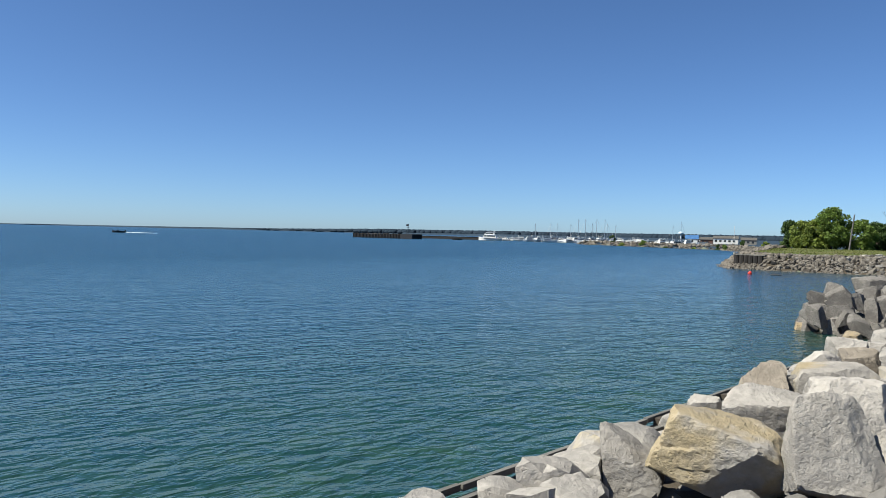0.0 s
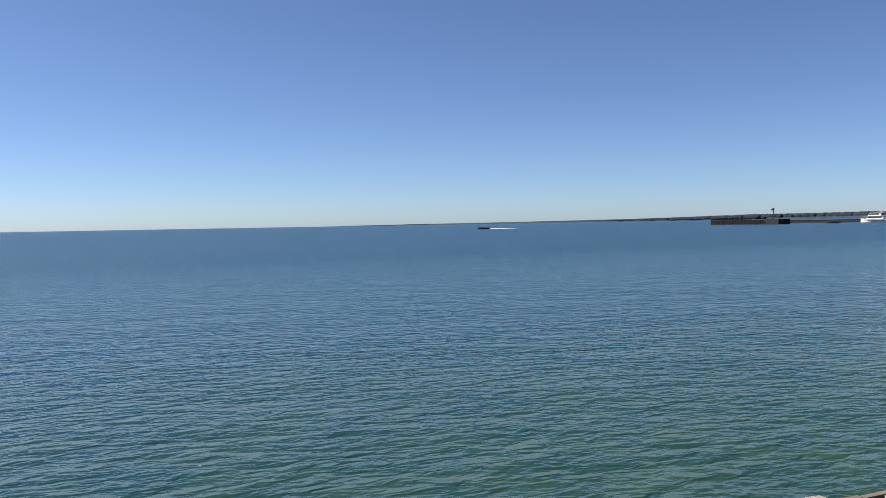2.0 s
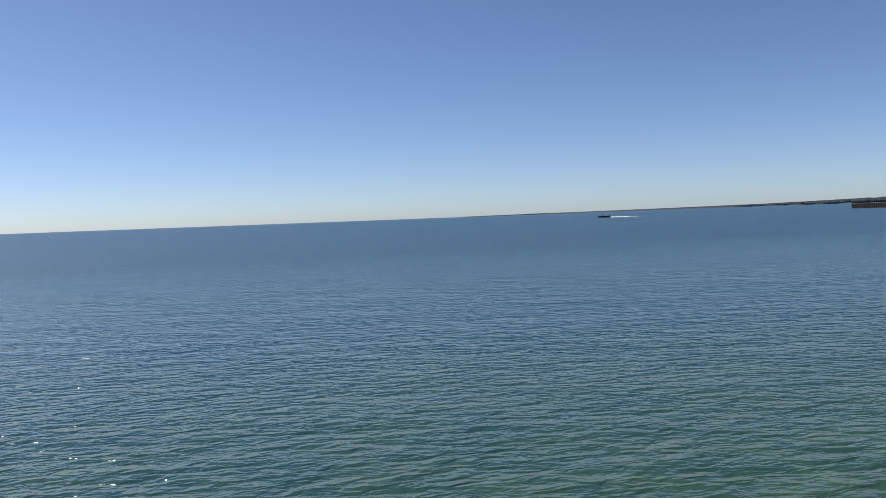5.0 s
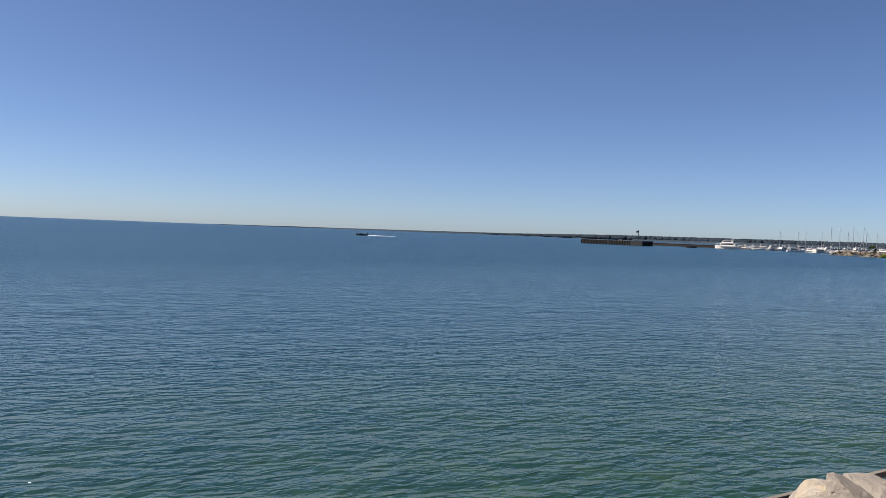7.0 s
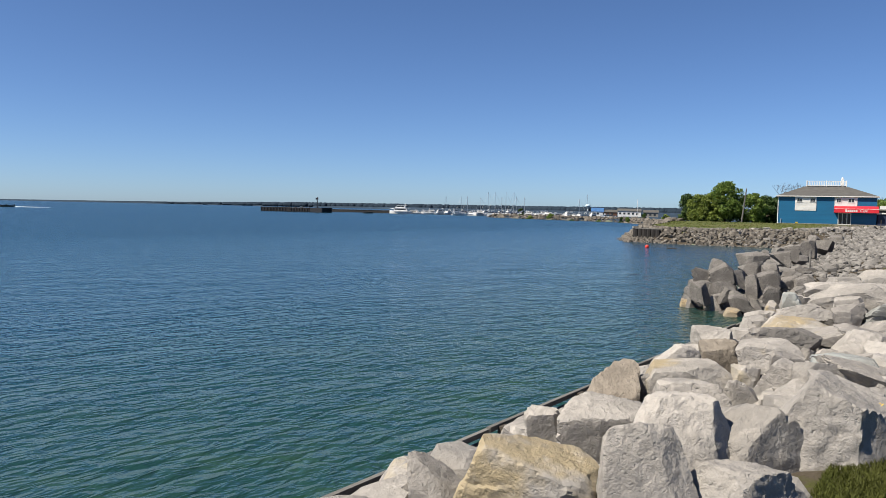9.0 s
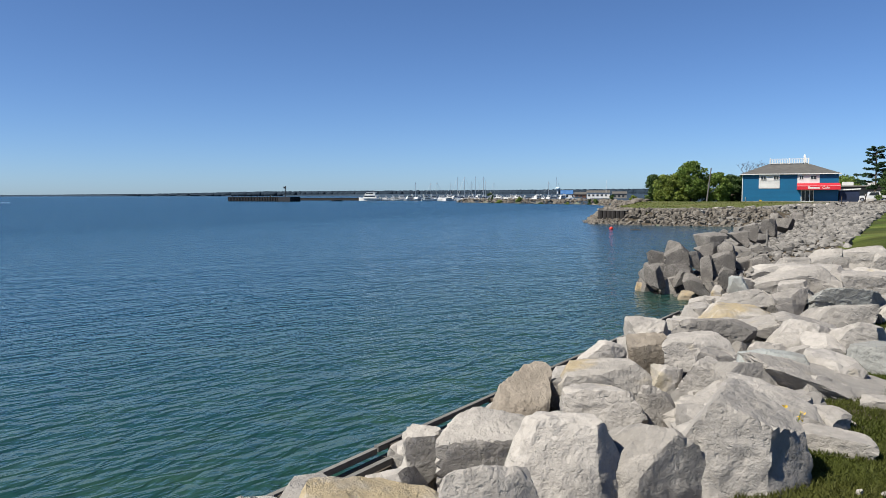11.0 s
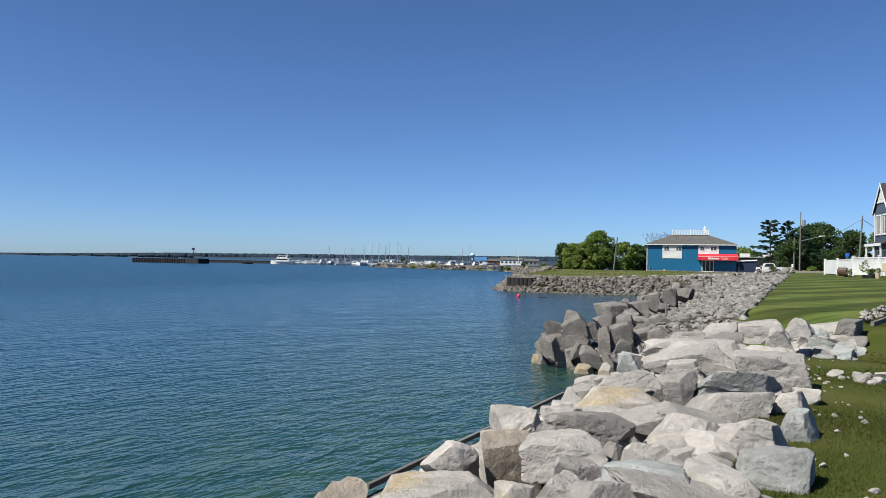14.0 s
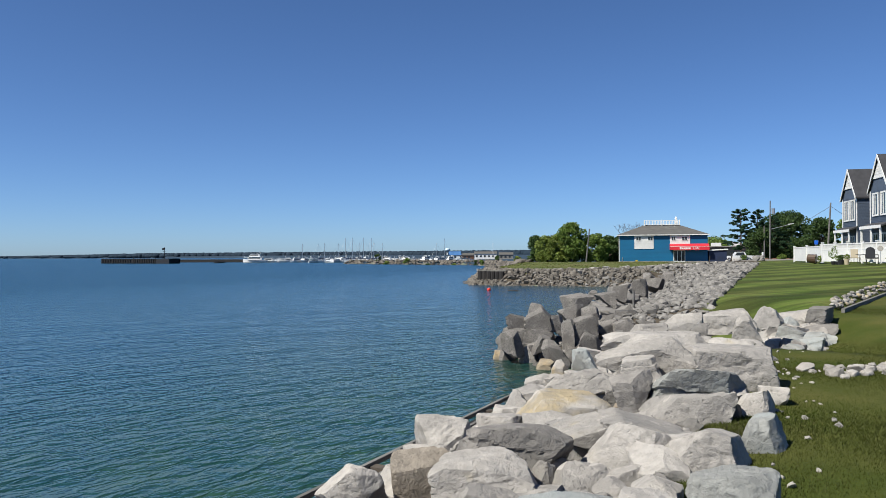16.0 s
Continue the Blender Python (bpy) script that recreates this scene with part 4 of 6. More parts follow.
slope = scatter(RNG, 38000, (10, 62, 17, 84), on_slope, (0.2, 0.5)) + scatter(RNG, 5000, (12, 24, 18, 34), on_slope, (0.18, 0.42))
slope.sort(key=lambda s: math.hypot(s[0], s[1]))
nearest, rest = slope[:290], slope[290:]
stones("riprap", "grey broken limestone riprap covering the shore slope", "riprap", rest, RIPRAP, 21)
bank = thing("riprap_bank", "bank of loose grey broken stones above the dark boulders", "stone bank")
_shapes = []
for k in range(14):
    v, f = rock_shape(np.random.default_rng(900 + k), 2)
    me = bpy.data.meshes.new("stone")
    me.from_pydata((v * 0.5).tolist(), [], f)
    me.materials.append(RIPRAP_PIECE)
    _shapes.append(me)
for k, (x, y, z, s) in enumerate(nearest):
    ob = new("stone", _shapes[k % 14])
    ob.parent = bank
    rr = random.Random(k)
    ob.matrix_basis = pose(x, y, z, rr.gauss(0, 18), rr.gauss(0, 18), rr.uniform(0, 360)) @ Matrix.Diagonal((s * 1.15, s * 0.9, s * 0.5, 1))

for k in range(44):
    rr = random.Random(9300 + k)
    t = (k + rr.random()) / 44
    px, py = 18.6 + 22.0 * t ** 1.15 + rr.uniform(-0.8, 0.9), 33.2 + 33.6 * t ** 1.15 + rr.uniform(-0.7, 0.7)
    w = rr.uniform(0.8, 1.7)
    boulder(px, py, max(float(ground_height(px, py)), 0.1) + 0.12 * w, w, w * rr.uniform(0.6, 0.9), w * rr.uniform(0.5, 0.75), rr.uniform(0, 180), 9300 + k, GREY, ("block", "slab")[k % 2], 0, 3, 16)

chips = []
for k in range(420):
    rr = random.Random(7000 + k)
    px, py = at_wall(rr.uniform(-6, 17), rr.uniform(0.25, 3.15))
    chips.append((px, py, float(ground_height(px, py)) + 0.03, rr.uniform(0.1, 0.34)))
stones("rubble", "small pale limestone rubble wedged between the boulders", "rubble", chips, RIPRAP, 33, 2)

gap = []
for k in range(84):
    rr = random.Random(8100 + k)
    a, b = rr.uniform(-2, 17), 3.5 + abs(rr.gauss(0, 0.35))
    px, py = at_wall(a, b)
    gap.append((px, py, float(ground_height(px, py)) + 0.01, rr.uniform(0.03, 0.085)))
stones("grass_edge_stones", "small white stones scattered in the grass edge", "stones", gap, LIME, 34, 2)


def headland_face(x, y, d):
    a, b = wall_ab(x, y)
    return (d > -0.6) & (d < np.where(x + 0.4 * y < 65.9, 1.0, 3.3)) & (b < -8) & (x > 28) & (y > 70) & (x + 0.9 * y < 125)


stones("headland_riprap", "brown and grey riprap stones along the headland", "riprap", scatter(RNG, 20000, (28, 62, 70, 100), headland_face, (0.3, 0.8)), BROWNRAP, 23, lean=0.8)
_long = []
for k in range(260):
    rr = random.Random(4200 + k)
    t = rr.random()
    x, y = 39.5 + t * 22, 72.5 + t * 13 + rr.uniform(-1, 2.5)
    _long.append((x, y, float(ground_height(x, y)) + 0.1, rr.uniform(0.3, 0.8)))
stones("cove_riprap", "grey riprap stones round the inner cove", "riprap", _long, RIPRAP, 24)
for k in range(14):
    rr = random.Random(300 + k)
    x, y = 40 + k * 2.3, 76.5 + k * 1.1 + rr.uniform(-0.5, 0.5)
    boulder(x, y, float(ground_height(x, y)) + 0.12, rr.uniform(0.8, 1.7), rr.uniform(0.6, 1.0), rr.uniform(0.4, 0.6), rr.uniform(-10, 50), 700 + k, LIME, level=3)


def on_spit(x, y, d):
    return (d > -0.8) & (d < 5) & (y > 150) & (y < 345) & (x < 105)


stones("spit_riprap", "tan riprap stones along the marina spit", "riprap", scatter(RNG, 9000, (50, 105, 150, 345), on_spit, (0.8, 1.9)), BROWNRAP, 25)

# ---- the sea wall ----
wall = thing("sea_wall", "weathered grey timber sea wall with twin rails and dark planks", "sea wall", kind="structure")
turn_wall = Matrix.Rotation(math.atan2(ALONG[1], ALONG[0]), 3, "Z")
for k in range(10):
    a0, rr = -14.5 + 2.95 * k, random.Random(60 + k)
    for b, z, w, h, nm in ((0.03, 1.075, 0.045, 0.05, "outer_rail"), (0.24, 1.06, 0.05, 0.05, "inner_rail")):
        x, y = at_wall(a0 + 1.46, b + rr.uniform(-0.015, 0.015))
        part(nm, Build().box((x, y, z + rr.uniform(-0.015, 0.015)), (2.92, w, h), turn_wall), WEATHERED, wall)
    x, y = at_wall(a0 + 1.46, 0.14)
    part("bed_board", Build().box((x, y, 0.985), (2.94, 0.2, 0.03), turn_wall), OLD_WOOD, wall)
    for i in range(2):
        x, y = at_wall(a0 + 0.3 + 1.5 * i + rr.uniform(-0.2, 0.2), 0.135)
        part("cross_block", Build().box((x, y, 1.04), (0.12, 0.2, 0.08), turn_wall), OLD_WOOD, wall)
    for i in range(10):
        x, y = at_wall(a0 + 0.15 + 0.295 * i, 0.06)
        part("plank", Build().box((x, y, 0.26), (0.285, 0.05, 1.5), turn_wall), OLD_WOOD, wall)

# ---- stone edge of the upper lawn ----
edge_way = Vector((0.77, 0.61, 0)).normalized()
turn_edge = Matrix.Rotation(math.atan2(edge_way.y, edge_way.x), 3, "Z")
for k in range(7):
    p = Vector((17.35, 18.75, 1.6)) + edge_way * (4.3 + 2.5 * k)
    tm = part("edging_timber", Build().box(p, (2.46, 0.09, 0.16), turn_edge), WEATHERED)
    tagged(tm, "weathered timber holding the edge of the upper lawn", "timber", "lawn edge timbers")
for k in range(100):
    rr = random.Random(1500 + k)
    p = Vector((17.25, 18.9, 0)) + edge_way * (3.5 + 15 * rr.random()) + Vector((-0.61, 0.77, 0)) * rr.uniform(0.0, 0.27)
    p.z = float(ground_height(p.x, p.y)) + 0.04
    v, f = pebble_shape(np.random.default_rng(1500 + k))
    s = rr.uniform(0.10, 0.2)
    ob = part("cobble", Build().add((v * (s / 2, s / 2.3, s / 2.6)).tolist(), f), (GREY, YELLOW, LIME, GREY)[k % 4], smooth=True)
    ob.matrix_world = pose(p.x, p.y, p.z + rr.uniform(0, 0.06), rr.uniform(-30, 30), rr.uniform(-30, 30), rr.uniform(0, 360))
    tagged(ob, "rounded pale cobble on the lawn's stone edge", "cobble", "lawn edge cobbles")
for k in range(38):
    rr = random.Random(1800 + k)
    v, f = rock_shape(np.random.default_rng(1800 + k % 9), 2)
    s = rr.uniform(0.07, 0.2) if k % 6 else rr.uniform(0.22, 0.32)
    ob = part("loose_stone", Build().add((v * (s / 2, s / 2.2, s / 3)).tolist(), f), LIME)
    ob.matrix_world = pose(11.95 + rr.uniform(-0.65, 0.75), 12.2 + rr.uniform(-0.45, 0.45), 1.575 + s * 0.06, rr.uniform(-20, 20), rr.uniform(-20, 20), rr.uniform(0, 360))
    tagged(ob, "loose white limestone piece in a pile on the grass", "stone", "stones on the grass")
boulder(18.15, 19.75, 1.60, 1.2, 0.5, 0.42, 38, 777, GREY, "bigblock")

# ---- grass blades near the path ----
rng = np.random.default_rng(77)
n = 520000
ga, gb = rng.uniform(-1, 27, n), 3.0 + rng.uniform(0, 1, n) ** 1.3 * 7.5
ga = np.where(np.arange(n) % 2 == 0, rng.uniform(1, 13, n), ga)
gx, gy = W0[0] + ga * ALONG[0] + gb * INLAND[0], W0[1] + ga * ALONG[1] + gb * INLAND[1]
gkeep = upper_side(gx, gy) < -0.05
gx, gy = gx[gkeep], gy[gkeep]
n = len(gx)
gz = ground_height(gx, gy)
hgt, ang, lean = rng.uniform(-0.01, 0.015, n), rng.uniform(0, 6.28, n), rng.uniform(-0.03, 0.03, (n, 2))
wd = rng.uniform(0.003, 0.007, n)
base = np.stack([gx, gy, gz - 0.01], 1)
side = np.stack([np.cos(ang) * wd, np.sin(ang) * wd, ang * 0], 1)
tip = base + np.stack([lean[:, 0], lean[:, 1], hgt + 0.025], 1)
gv = np.stack([base - side, base + side, tip], 1).reshape(-1, 3)
me = bpy.data.meshes.new("grass")
me.from_pydata(gv.tolist(), [], np.arange(3 * n).reshape(-1, 3).tolist())
me.materials.append(BLADE)
tagged(new("grass", me), "short rough green grass with dry patches", "grass", kind="stuff")

# sprigs of yellow flowers rooted between the boulders
for k, (x, y) in enumerate(((4.62, 6.28), (4.82, 6.34))):
    sprig = thing("wildflower", "small yellow wildflower sprig growing between boulders", "wildflower", "wildflowers")
    sprig.location = (x, y, 1.58)
    rr, stems, heads = random.Random(90 + k), Build(), Build()
    for i in range(7):
        tip = (rr.uniform(-0.08, 0.08), rr.uniform(-0.06, 0.06), rr.uniform(0.08, 0.17))
        stems.tube((tip[0] * 0.2, tip[1] * 0.2, -0.12), tip, 0.004, 0.002, 5)
        for j in range(5):
            c = Vector(tip) + Vector((rr.uniform(-0.02, 0.02), rr.uniform(-0.02, 0.02), rr.uniform(-0.03, 0.01)))
            u, w = Vector((rr.gauss(0, 1), rr.gauss(0, 1), rr.gauss(0, 1))).normalized() * 0.014, Vector((rr.gauss(0, 1), rr.gauss(0, 1), 0.4)).normalized() * 0.01
            heads.add([c - u, c + w, c + u, c - w], [(0, 1, 2, 3)])
    part("stems", stems, LEAF, sprig)
    part("petals", heads, FLOWER, sprig, "yellow petals")

# longer dry grass on the headland
m = 26000
hx, hy = rng.uniform(30, 80, m), rng.uniform(70, 125, m)
hd_ = shore_distance(hx, hy)
ha, hb = wall_ab(hx, hy)
hk = (ha > 66) & (hb < -9) & (hd_ > np.where(hx + 0.4 * hy < 65.9, 1.5, 2.8)) & ((hd_ < 5) | (rng.random(m) < 0.4))
hx, hy = hx[hk], hy[hk]
m = len(hx)
hb0 = np.stack([hx, hy, ground_height(hx, hy) - 0.03], 1)
ht = rng.uniform(0, 6.28, m)
hs = np.stack([np.cos(ht), np.sin(ht), ht * 0], 1) * rng.uniform(0.03, 0.07, (m, 1))
hp = hb0 + np.stack([rng.normal(0, 0.06, m), rng.normal(0, 0.06, m), rng.uniform(0.04, 0.15, m)], 1)
me = bpy.data.meshes.new("headland_grass")
me.from_pydata(np.stack([hb0 - hs, hb0 + hs, hp], 1).reshape(-1, 3).tolist(), [], np.arange(3 * m).reshape(-1, 3).tolist())
me.materials.append(BLADE)
tagged(new("headland_grass", me), "ragged dry green grass on the headland", "grass", kind="stuff")


# ---- trees ----
def leaf_cloud(rng, lumps, count, size):
    """Small leaf clumps, each a bent pair of triangles, spread through lumps (x, y, z, radius, flatness)."""
    weight = np.array([r ** 2 for *_, r, _ in lumps])
    pick = rng.choice(len(lumps), count, p=weight / weight.sum())
    lump = np.array(lumps)[pick]
    d = rng.normal(0, 1, (count, 3))
    d /= np.linalg.norm(d, axis=1)[:, None]
    rad = lump[:, 3] * rng.uniform(0.35, 1.08, count) ** 0.5
    c = lump[:, :3] + d * rad[:, None] * np.stack([np.ones(count), np.ones(count), lump[:, 4]], 1)
    u = rng.normal(0, 1, (count, 3))
    u /= np.linalg.norm(u, axis=1)[:, None]
    w = np.cross(u, rng.normal(0, 1, (count, 3)))
    w /= np.linalg.norm(w, axis=1)[:, None]
    s = size * rng.uniform(0.5, 1.3, count)[:, None]
    v = np.stack([c - u * s, c + w * s * 0.6, c + u * s, c - w * s * 0.6 + d * s * 0.2], 1).reshape(-1, 3)
    b = Build()
    b.v, b.f = v.tolist(), np.arange(4 * count).reshape(-1, 4).tolist()
    return b


def tree(x, y, height, width, seed, leaves, label, count=5000, size=0.22, bottom=0.12, lumps=40, shift=0.0):
    rng = np.random.default_rng(seed)
    z = float(ground_height(x, y))
    ob = thing("tree", label, "tree", "shore trees")
    ob.location = (x, y, z - 0.05)
    trunk = Build().tube((0, 0, 0), (0.15, 0.1, height * 0.45), 0.035 * height, 0.02 * height)
    blobs = []
    for k in range(lumps):
        t = rng.uniform(0, 6.28)
        hgt = bottom + (0.9 - bottom) * (k + 0.5) / lumps
        spread = width / 2 * math.sin(math.pi * min(1, 0.22 + 0.72 * hgt)) * rng.uniform(0.35, 0.85)
        p = (math.cos(t) * spread + shift * hgt, math.sin(t) * spread, height * hgt, width * rng.uniform(0.09, 0.19), rng.uniform(0.6, 0.9))
        blobs.append(p)
        if k % 2:
            trunk.tube((0.1, 0.05, height * min(hgt, 0.42)), p[:3], 0.012 * height, 0.004 * height, 6)
    blobs.append((shift * 0.8, 0, height * 0.86, width * 0.2, 0.75))
    part("trunk", trunk, BARK, ob)
    part("crown", leaf_cloud(rng, blobs, count, size), leaves, ob)
    return ob


def pine(x, y, height, width, seed, label):
    rng = np.random.default_rng(seed)
    ob = thing("pine_tree", label, "pine tree", "pines")
    ob.location = (x, y, float(ground_height(x, y)) - 0.05)
    trunk = Build().tube((0, 0, 0), (0.1, 0, height * 0.97), 0.02 * height, 0.004 * height)
    blobs = []
    for k in range(58):
        h = (0.24 + 0.75 * ((k + rng.random()) / 58) ** 0.9) * height
        t, r = rng.uniform(0, 6.28), width / 2 * rng.uniform(0.55, 1.05) * (1.15 - 0.85 * h / height)
        tip = (math.cos(t) * r, math.sin(t) * r, h + rng.uniform(-0.05, 0.35))
        trunk.tube((0, 0, h - 0.3), tip, 0.045, 0.015, 5)
        for s in (0.5, 0.75, 1.0):
            j, q = rng.normal(0, 0.14 * r, 2), rng.uniform(0.75, 1.2)
            blobs.append((tip[0] * s + j[0], tip[1] * s + j[1], h - 0.3 + (tip[2] - h + 0.3) * s + 0.12, q * (0.2 + 0.1 * r), 0.42))
    part("trunk", trunk, BARK, ob)
    part("crown", leaf_cloud(rng, blobs, 17000, 0.13), NEEDLE, ob)
    return ob


tree(67.8, 151.7, 5.6, 5.0, 1, LEAF_DARK, "dark green leafy tree at the waterfront thicket's end", 4200)
tree(65.8, 141.9, 5.0, 5.4, 2, LEAF_LIGHT, "light green bushy tree beside the headland grass", 4600, bottom=0.05)
tree(70.1, 140.6, 7.6, 7.2, 3, LEAF, "tall rounded green tree on the headland", 9000)
tree(67.6, 141.0, 5.4, 5.4, 4, LEAF_LIGHT, "spreading light green tree in the thicket", 5200, bottom=0.05)
tree(75.0, 139.6, 5.4, 6.0, 5, LEAF, "green shrubby tree behind the leaning pole", 6000, bottom=0.02)
tree(79.3, 142.2, 5.2, 5.5, 6, LEAF_DARK, "dark green shrubby tree near the blue building", 5000, bottom=0.02)
tree(82.5, 144.5, 5.0, 5.0, 7, LEAF_DARK, "dark green shrub beside the blue building", 4000, bottom=0.02)
tree(113.4, 140.5, 7.4, 6.6, 8, LEAF_DARK, "dark green dense shrub under the pines", 5200, bottom=0.02)
tree(119.0, 141.5, 5.0, 6.0, 9, LEAF_DARK, "dark green shrub by the parked cars", 4000, bottom=0.02)
tree(138.5, 161.0, 12.4, 14.5, 10, LEAF_DARK, "large dark green maple behind the fence", 12000, 0.3, 0.2)
tree(126.0, 137.0, 9.4, 9.0, 11, LEAF_DARK, "dark green tree behind the white fence", 8000, 0.25)
tree(137.0, 140.0, 9.8, 10.0, 12, LEAF, "green tree beside the grey houses", 8000, 0.25)
tree(132.0, 152.0, 5.5, 9.0, 13, LEAF_DARK, "dark green hedge-like tree by the road", 6000, 0.25, 0.02)
tree(146.0, 200.0, 6.5, 10.0, 14, LEAF, "green tree far behind the parking lot", 4000, 0.3, 0.05)
tree(156.0, 216.0, 7.5, 11.0, 15, LEAF_LIGHT, "light green tree far behind the parking lot", 4000, 0.3, 0.05)
tree(163.0, 205.0, 7.0, 10.0, 16, LEAF, "green tree beyond the low building", 4000, 0.3, 0.05)
pine(113.6, 147.0, 11.6, 9.0, 21, "tall open dark green pine by the road")
pine(117.0, 146.0, 11.2, 7.5, 22, "slender dark green pine by the road")
pine(117.6, 141.5, 9.6, 8.0, 23, "dark green pine behind the utility pole")

# leafless tree
bare = thing("bare_tree", "leafless grey tree behind the blue building", "bare tree")
bare.location = (93.2, 159.0, float(ground_height(93.2, 159.0)))
bare.scale = (1.05, 1.05, 1.12)
_b = Build().tube((0, 0, 0), (0, 0, 3.5), 0.16, 0.11, 6)
_tips = [((0, 0, 3.0), 0.0, 4.2, 0.12)]
_r = random.Random(3)
for lev in range(4):
    nxt = []
    for p, t, ln, w in _tips:
        for k in range(3):
            t2 = t + _r.uniform(-1.0, 1.0) + k * 2.1
            q = (p[0] + math.cos(t2) * ln * 0.38, p[1] + math.sin(t2) * ln * 0.38, p[2] + ln * _r.uniform(0.35, 0.6))
            _b.tube(p, q, w, w * 0.55, 5)
            nxt.append((q, t2, ln * 0.62, w * 0.55))
    _tips = nxt
part("branches", _b, BARK, bare)

# ---- the cafe ----
cafe = thing("cafe_building", "two-storey teal blue cafe with white panels and grey hip roof", "building")
cafe.matrix_world = pose(74.45, 129.9, 1.86, 0, 0, -30.0)
CL, CD, CH = 15.3, 11.5, 4.9
part("wall", Build().box((CL / 2, CD / 2, CH / 2), (CL, CD, CH)), BLUE_WALL, cafe, "teal blue siding wall")
part("foundation", Build().box((CL / 2, CD / 2, 0.02), (CL + 0.1, CD + 0.1, 0.3)), CONCRETE, cafe)
_e = 0.35
_rb = Build()
_c = [(-_e, -_e, CH), (CL + _e, -_e, CH), (CL + _e, CD + _e, CH), (-_e, CD + _e, CH), (4.6, CD / 2, CH + 1.95), (10.8, CD / 2, CH + 1.95)]
_rb.add(_c + [(x, y, z - 0.16) for x, y, z in _c[:4]], [(0, 1, 5, 4), (1, 2, 5), (2, 3, 4, 5), (3, 0, 4), (9, 8, 7, 6), (0, 6, 7, 1), (1, 7, 8, 2), (2, 8, 9, 3), (3, 9, 6, 0)])
part("roof", _rb, ROOF, cafe, "grey shingled hip roof")
part("gutter", Build().box((CL / 2, -_e - 0.04, CH - 0.06), (CL + 2 * _e, 0.1, 0.14)), WHITE, cafe)
part("corner_trim", Build().box((0.06, -0.03, CH / 2), (0.12, 0.06, CH - 0.2)), WHITE, cafe)
for x0, x1, z0, win in ((2.75, 6.1, 2.35, ((3.05, 3.9), (5.1, 5.95))), (8.9, 12.35, 3.0, ((9.2, 9.85), (10.95, 11.9)))):
    pan = part("panel", Build().box(((x0 + x1) / 2, -0.03, (z0 + CH - 0.12) / 2), (x1 - x0, 0.06, CH - 0.12 - z0)), WHITE, cafe, "white clapboard panel")
    for k in range(int((CH - 0.12 - z0) / 0.2)):
        part("clapboard", Build().box(((x0 + x1) / 2, -0.068, z0 + 0.12 + 0.2 * k), (x1 - x0 - 0.02, 0.02, 0.17)), WHITE, pan)
    for a, b in win:
        w = part("window", Build().box(((a + b) / 2, -0.1, CH - 0.72), (b - a, 0.05, 0.62)), DARKGLASS, cafe)
        fr = Build()
        for c, s in (((a, -0.11, CH - 0.72), (0.07, 0.08, 0.72)), ((b, -0.11, CH - 0.72), (0.07, 0.08, 0.72)), (((a + b) / 2, -0.11, CH - 0.4), (b - a, 0.08, 0.07)), (((a + b) / 2, -0.11, CH - 1.04), (b - a, 0.08, 0.07)), (((a + b) / 2, -0.11, CH - 0.72), (0.05, 0.07, 0.6))):
            fr.box(c, s)
        part("window_frame", fr, WHITE, w)
_aw = Build()
_sec = [(0, -0.02, 3.25), (0, -1.2, 2.78), (0, -1.2, 2.12), (0, -1.14, 2.12), (0, -1.14, 2.74), (0, -0.02, 3.19)]
_aw.prism([(8.85, y, z) for _, y, z in _sec], (6.65, 0, 0))
aw = part("awning", _aw, RED, cafe, "red canvas awning with white lettering")
part("awning_end", Build().prism([(8.85, -0.02, 3.25), (8.85, -1.2, 2.78), (8.85, -1.2, 2.12), (8.85, -0.02, 2.12)], (0.03, 0, 0)), RED, aw)
part("awning_stripe", Build().box((12.17, -1.205, 2.76), (6.65, 0.02, 0.05)), WHITE, aw)
_fc = bpy.data.curves.new("lettering", "FONT")
_fc.body, _fc.size, _fc.extrude = "Cafe", 0.62, 0.008
_fc.materials.append(WHITE)
_ft = new("lettering", _fc)
_ft.parent, _ft.matrix_basis = aw, pose(12.7, -1.215, 2.26, 90, 0, 0)
_ft["label"] = "white word on the awning"
_bb = Build()
for k, (w, h) in enumerate(((0.28, 0.42), (0.24, 0.3), (0.26, 0.3), (0.25, 0.3), (0.22, 0.3), (0.25, 0.3))):
    _bb.box((10.65 + 0.31 * k, -1.215, 2.26 + h / 2), (w, 0.015, h))
part("name_bars", _bb, WHITE, aw, "plain white bars of the sign")
dr = part("door", Build().box((10.5, -0.02, 1.02), (1.9, 0.05, 2.0)), DARKGLASS, cafe, "glass double door with white frame")
_df = Build()
for x in (9.55, 10.17, 10.87, 11.45):
    _df.box((x, -0.05, 1.02), (0.11, 0.1, 2.05))
_df.box((10.5, -0.05, 2.05), (2.0, 0.1, 0.1)).box((10.5, -0.05, 0.1), (2.0, 0.1, 0.14))
part("door_frame", _df, WHITE, dr)
part("door_handle", Build().tube((10.75, -0.12, 0.9), (10.75, -0.12, 1.3), 0.025), STEEL, dr)
part("vent", Build().box((3.1, -0.05, 0.25), (0.35, 0.1, 0.25)), FLOWER, cafe, "small yellow box at the wall's foot")
part("conduit", Build().tube((0.6, -0.08, 0.0), (0.6, -0.08, 0.9), 0.06), STEEL, cafe)
rl = part("roof_railing", Build().box((7.75, CD / 2 - 0.6, CH + 2.75), (6.3, 0.07, 0.08)).box((7.75, CD / 2 - 0.6, CH + 1.98), (6.3, 0.07, 0.08)), WHITE, cafe, "white railing on the roof ridge")
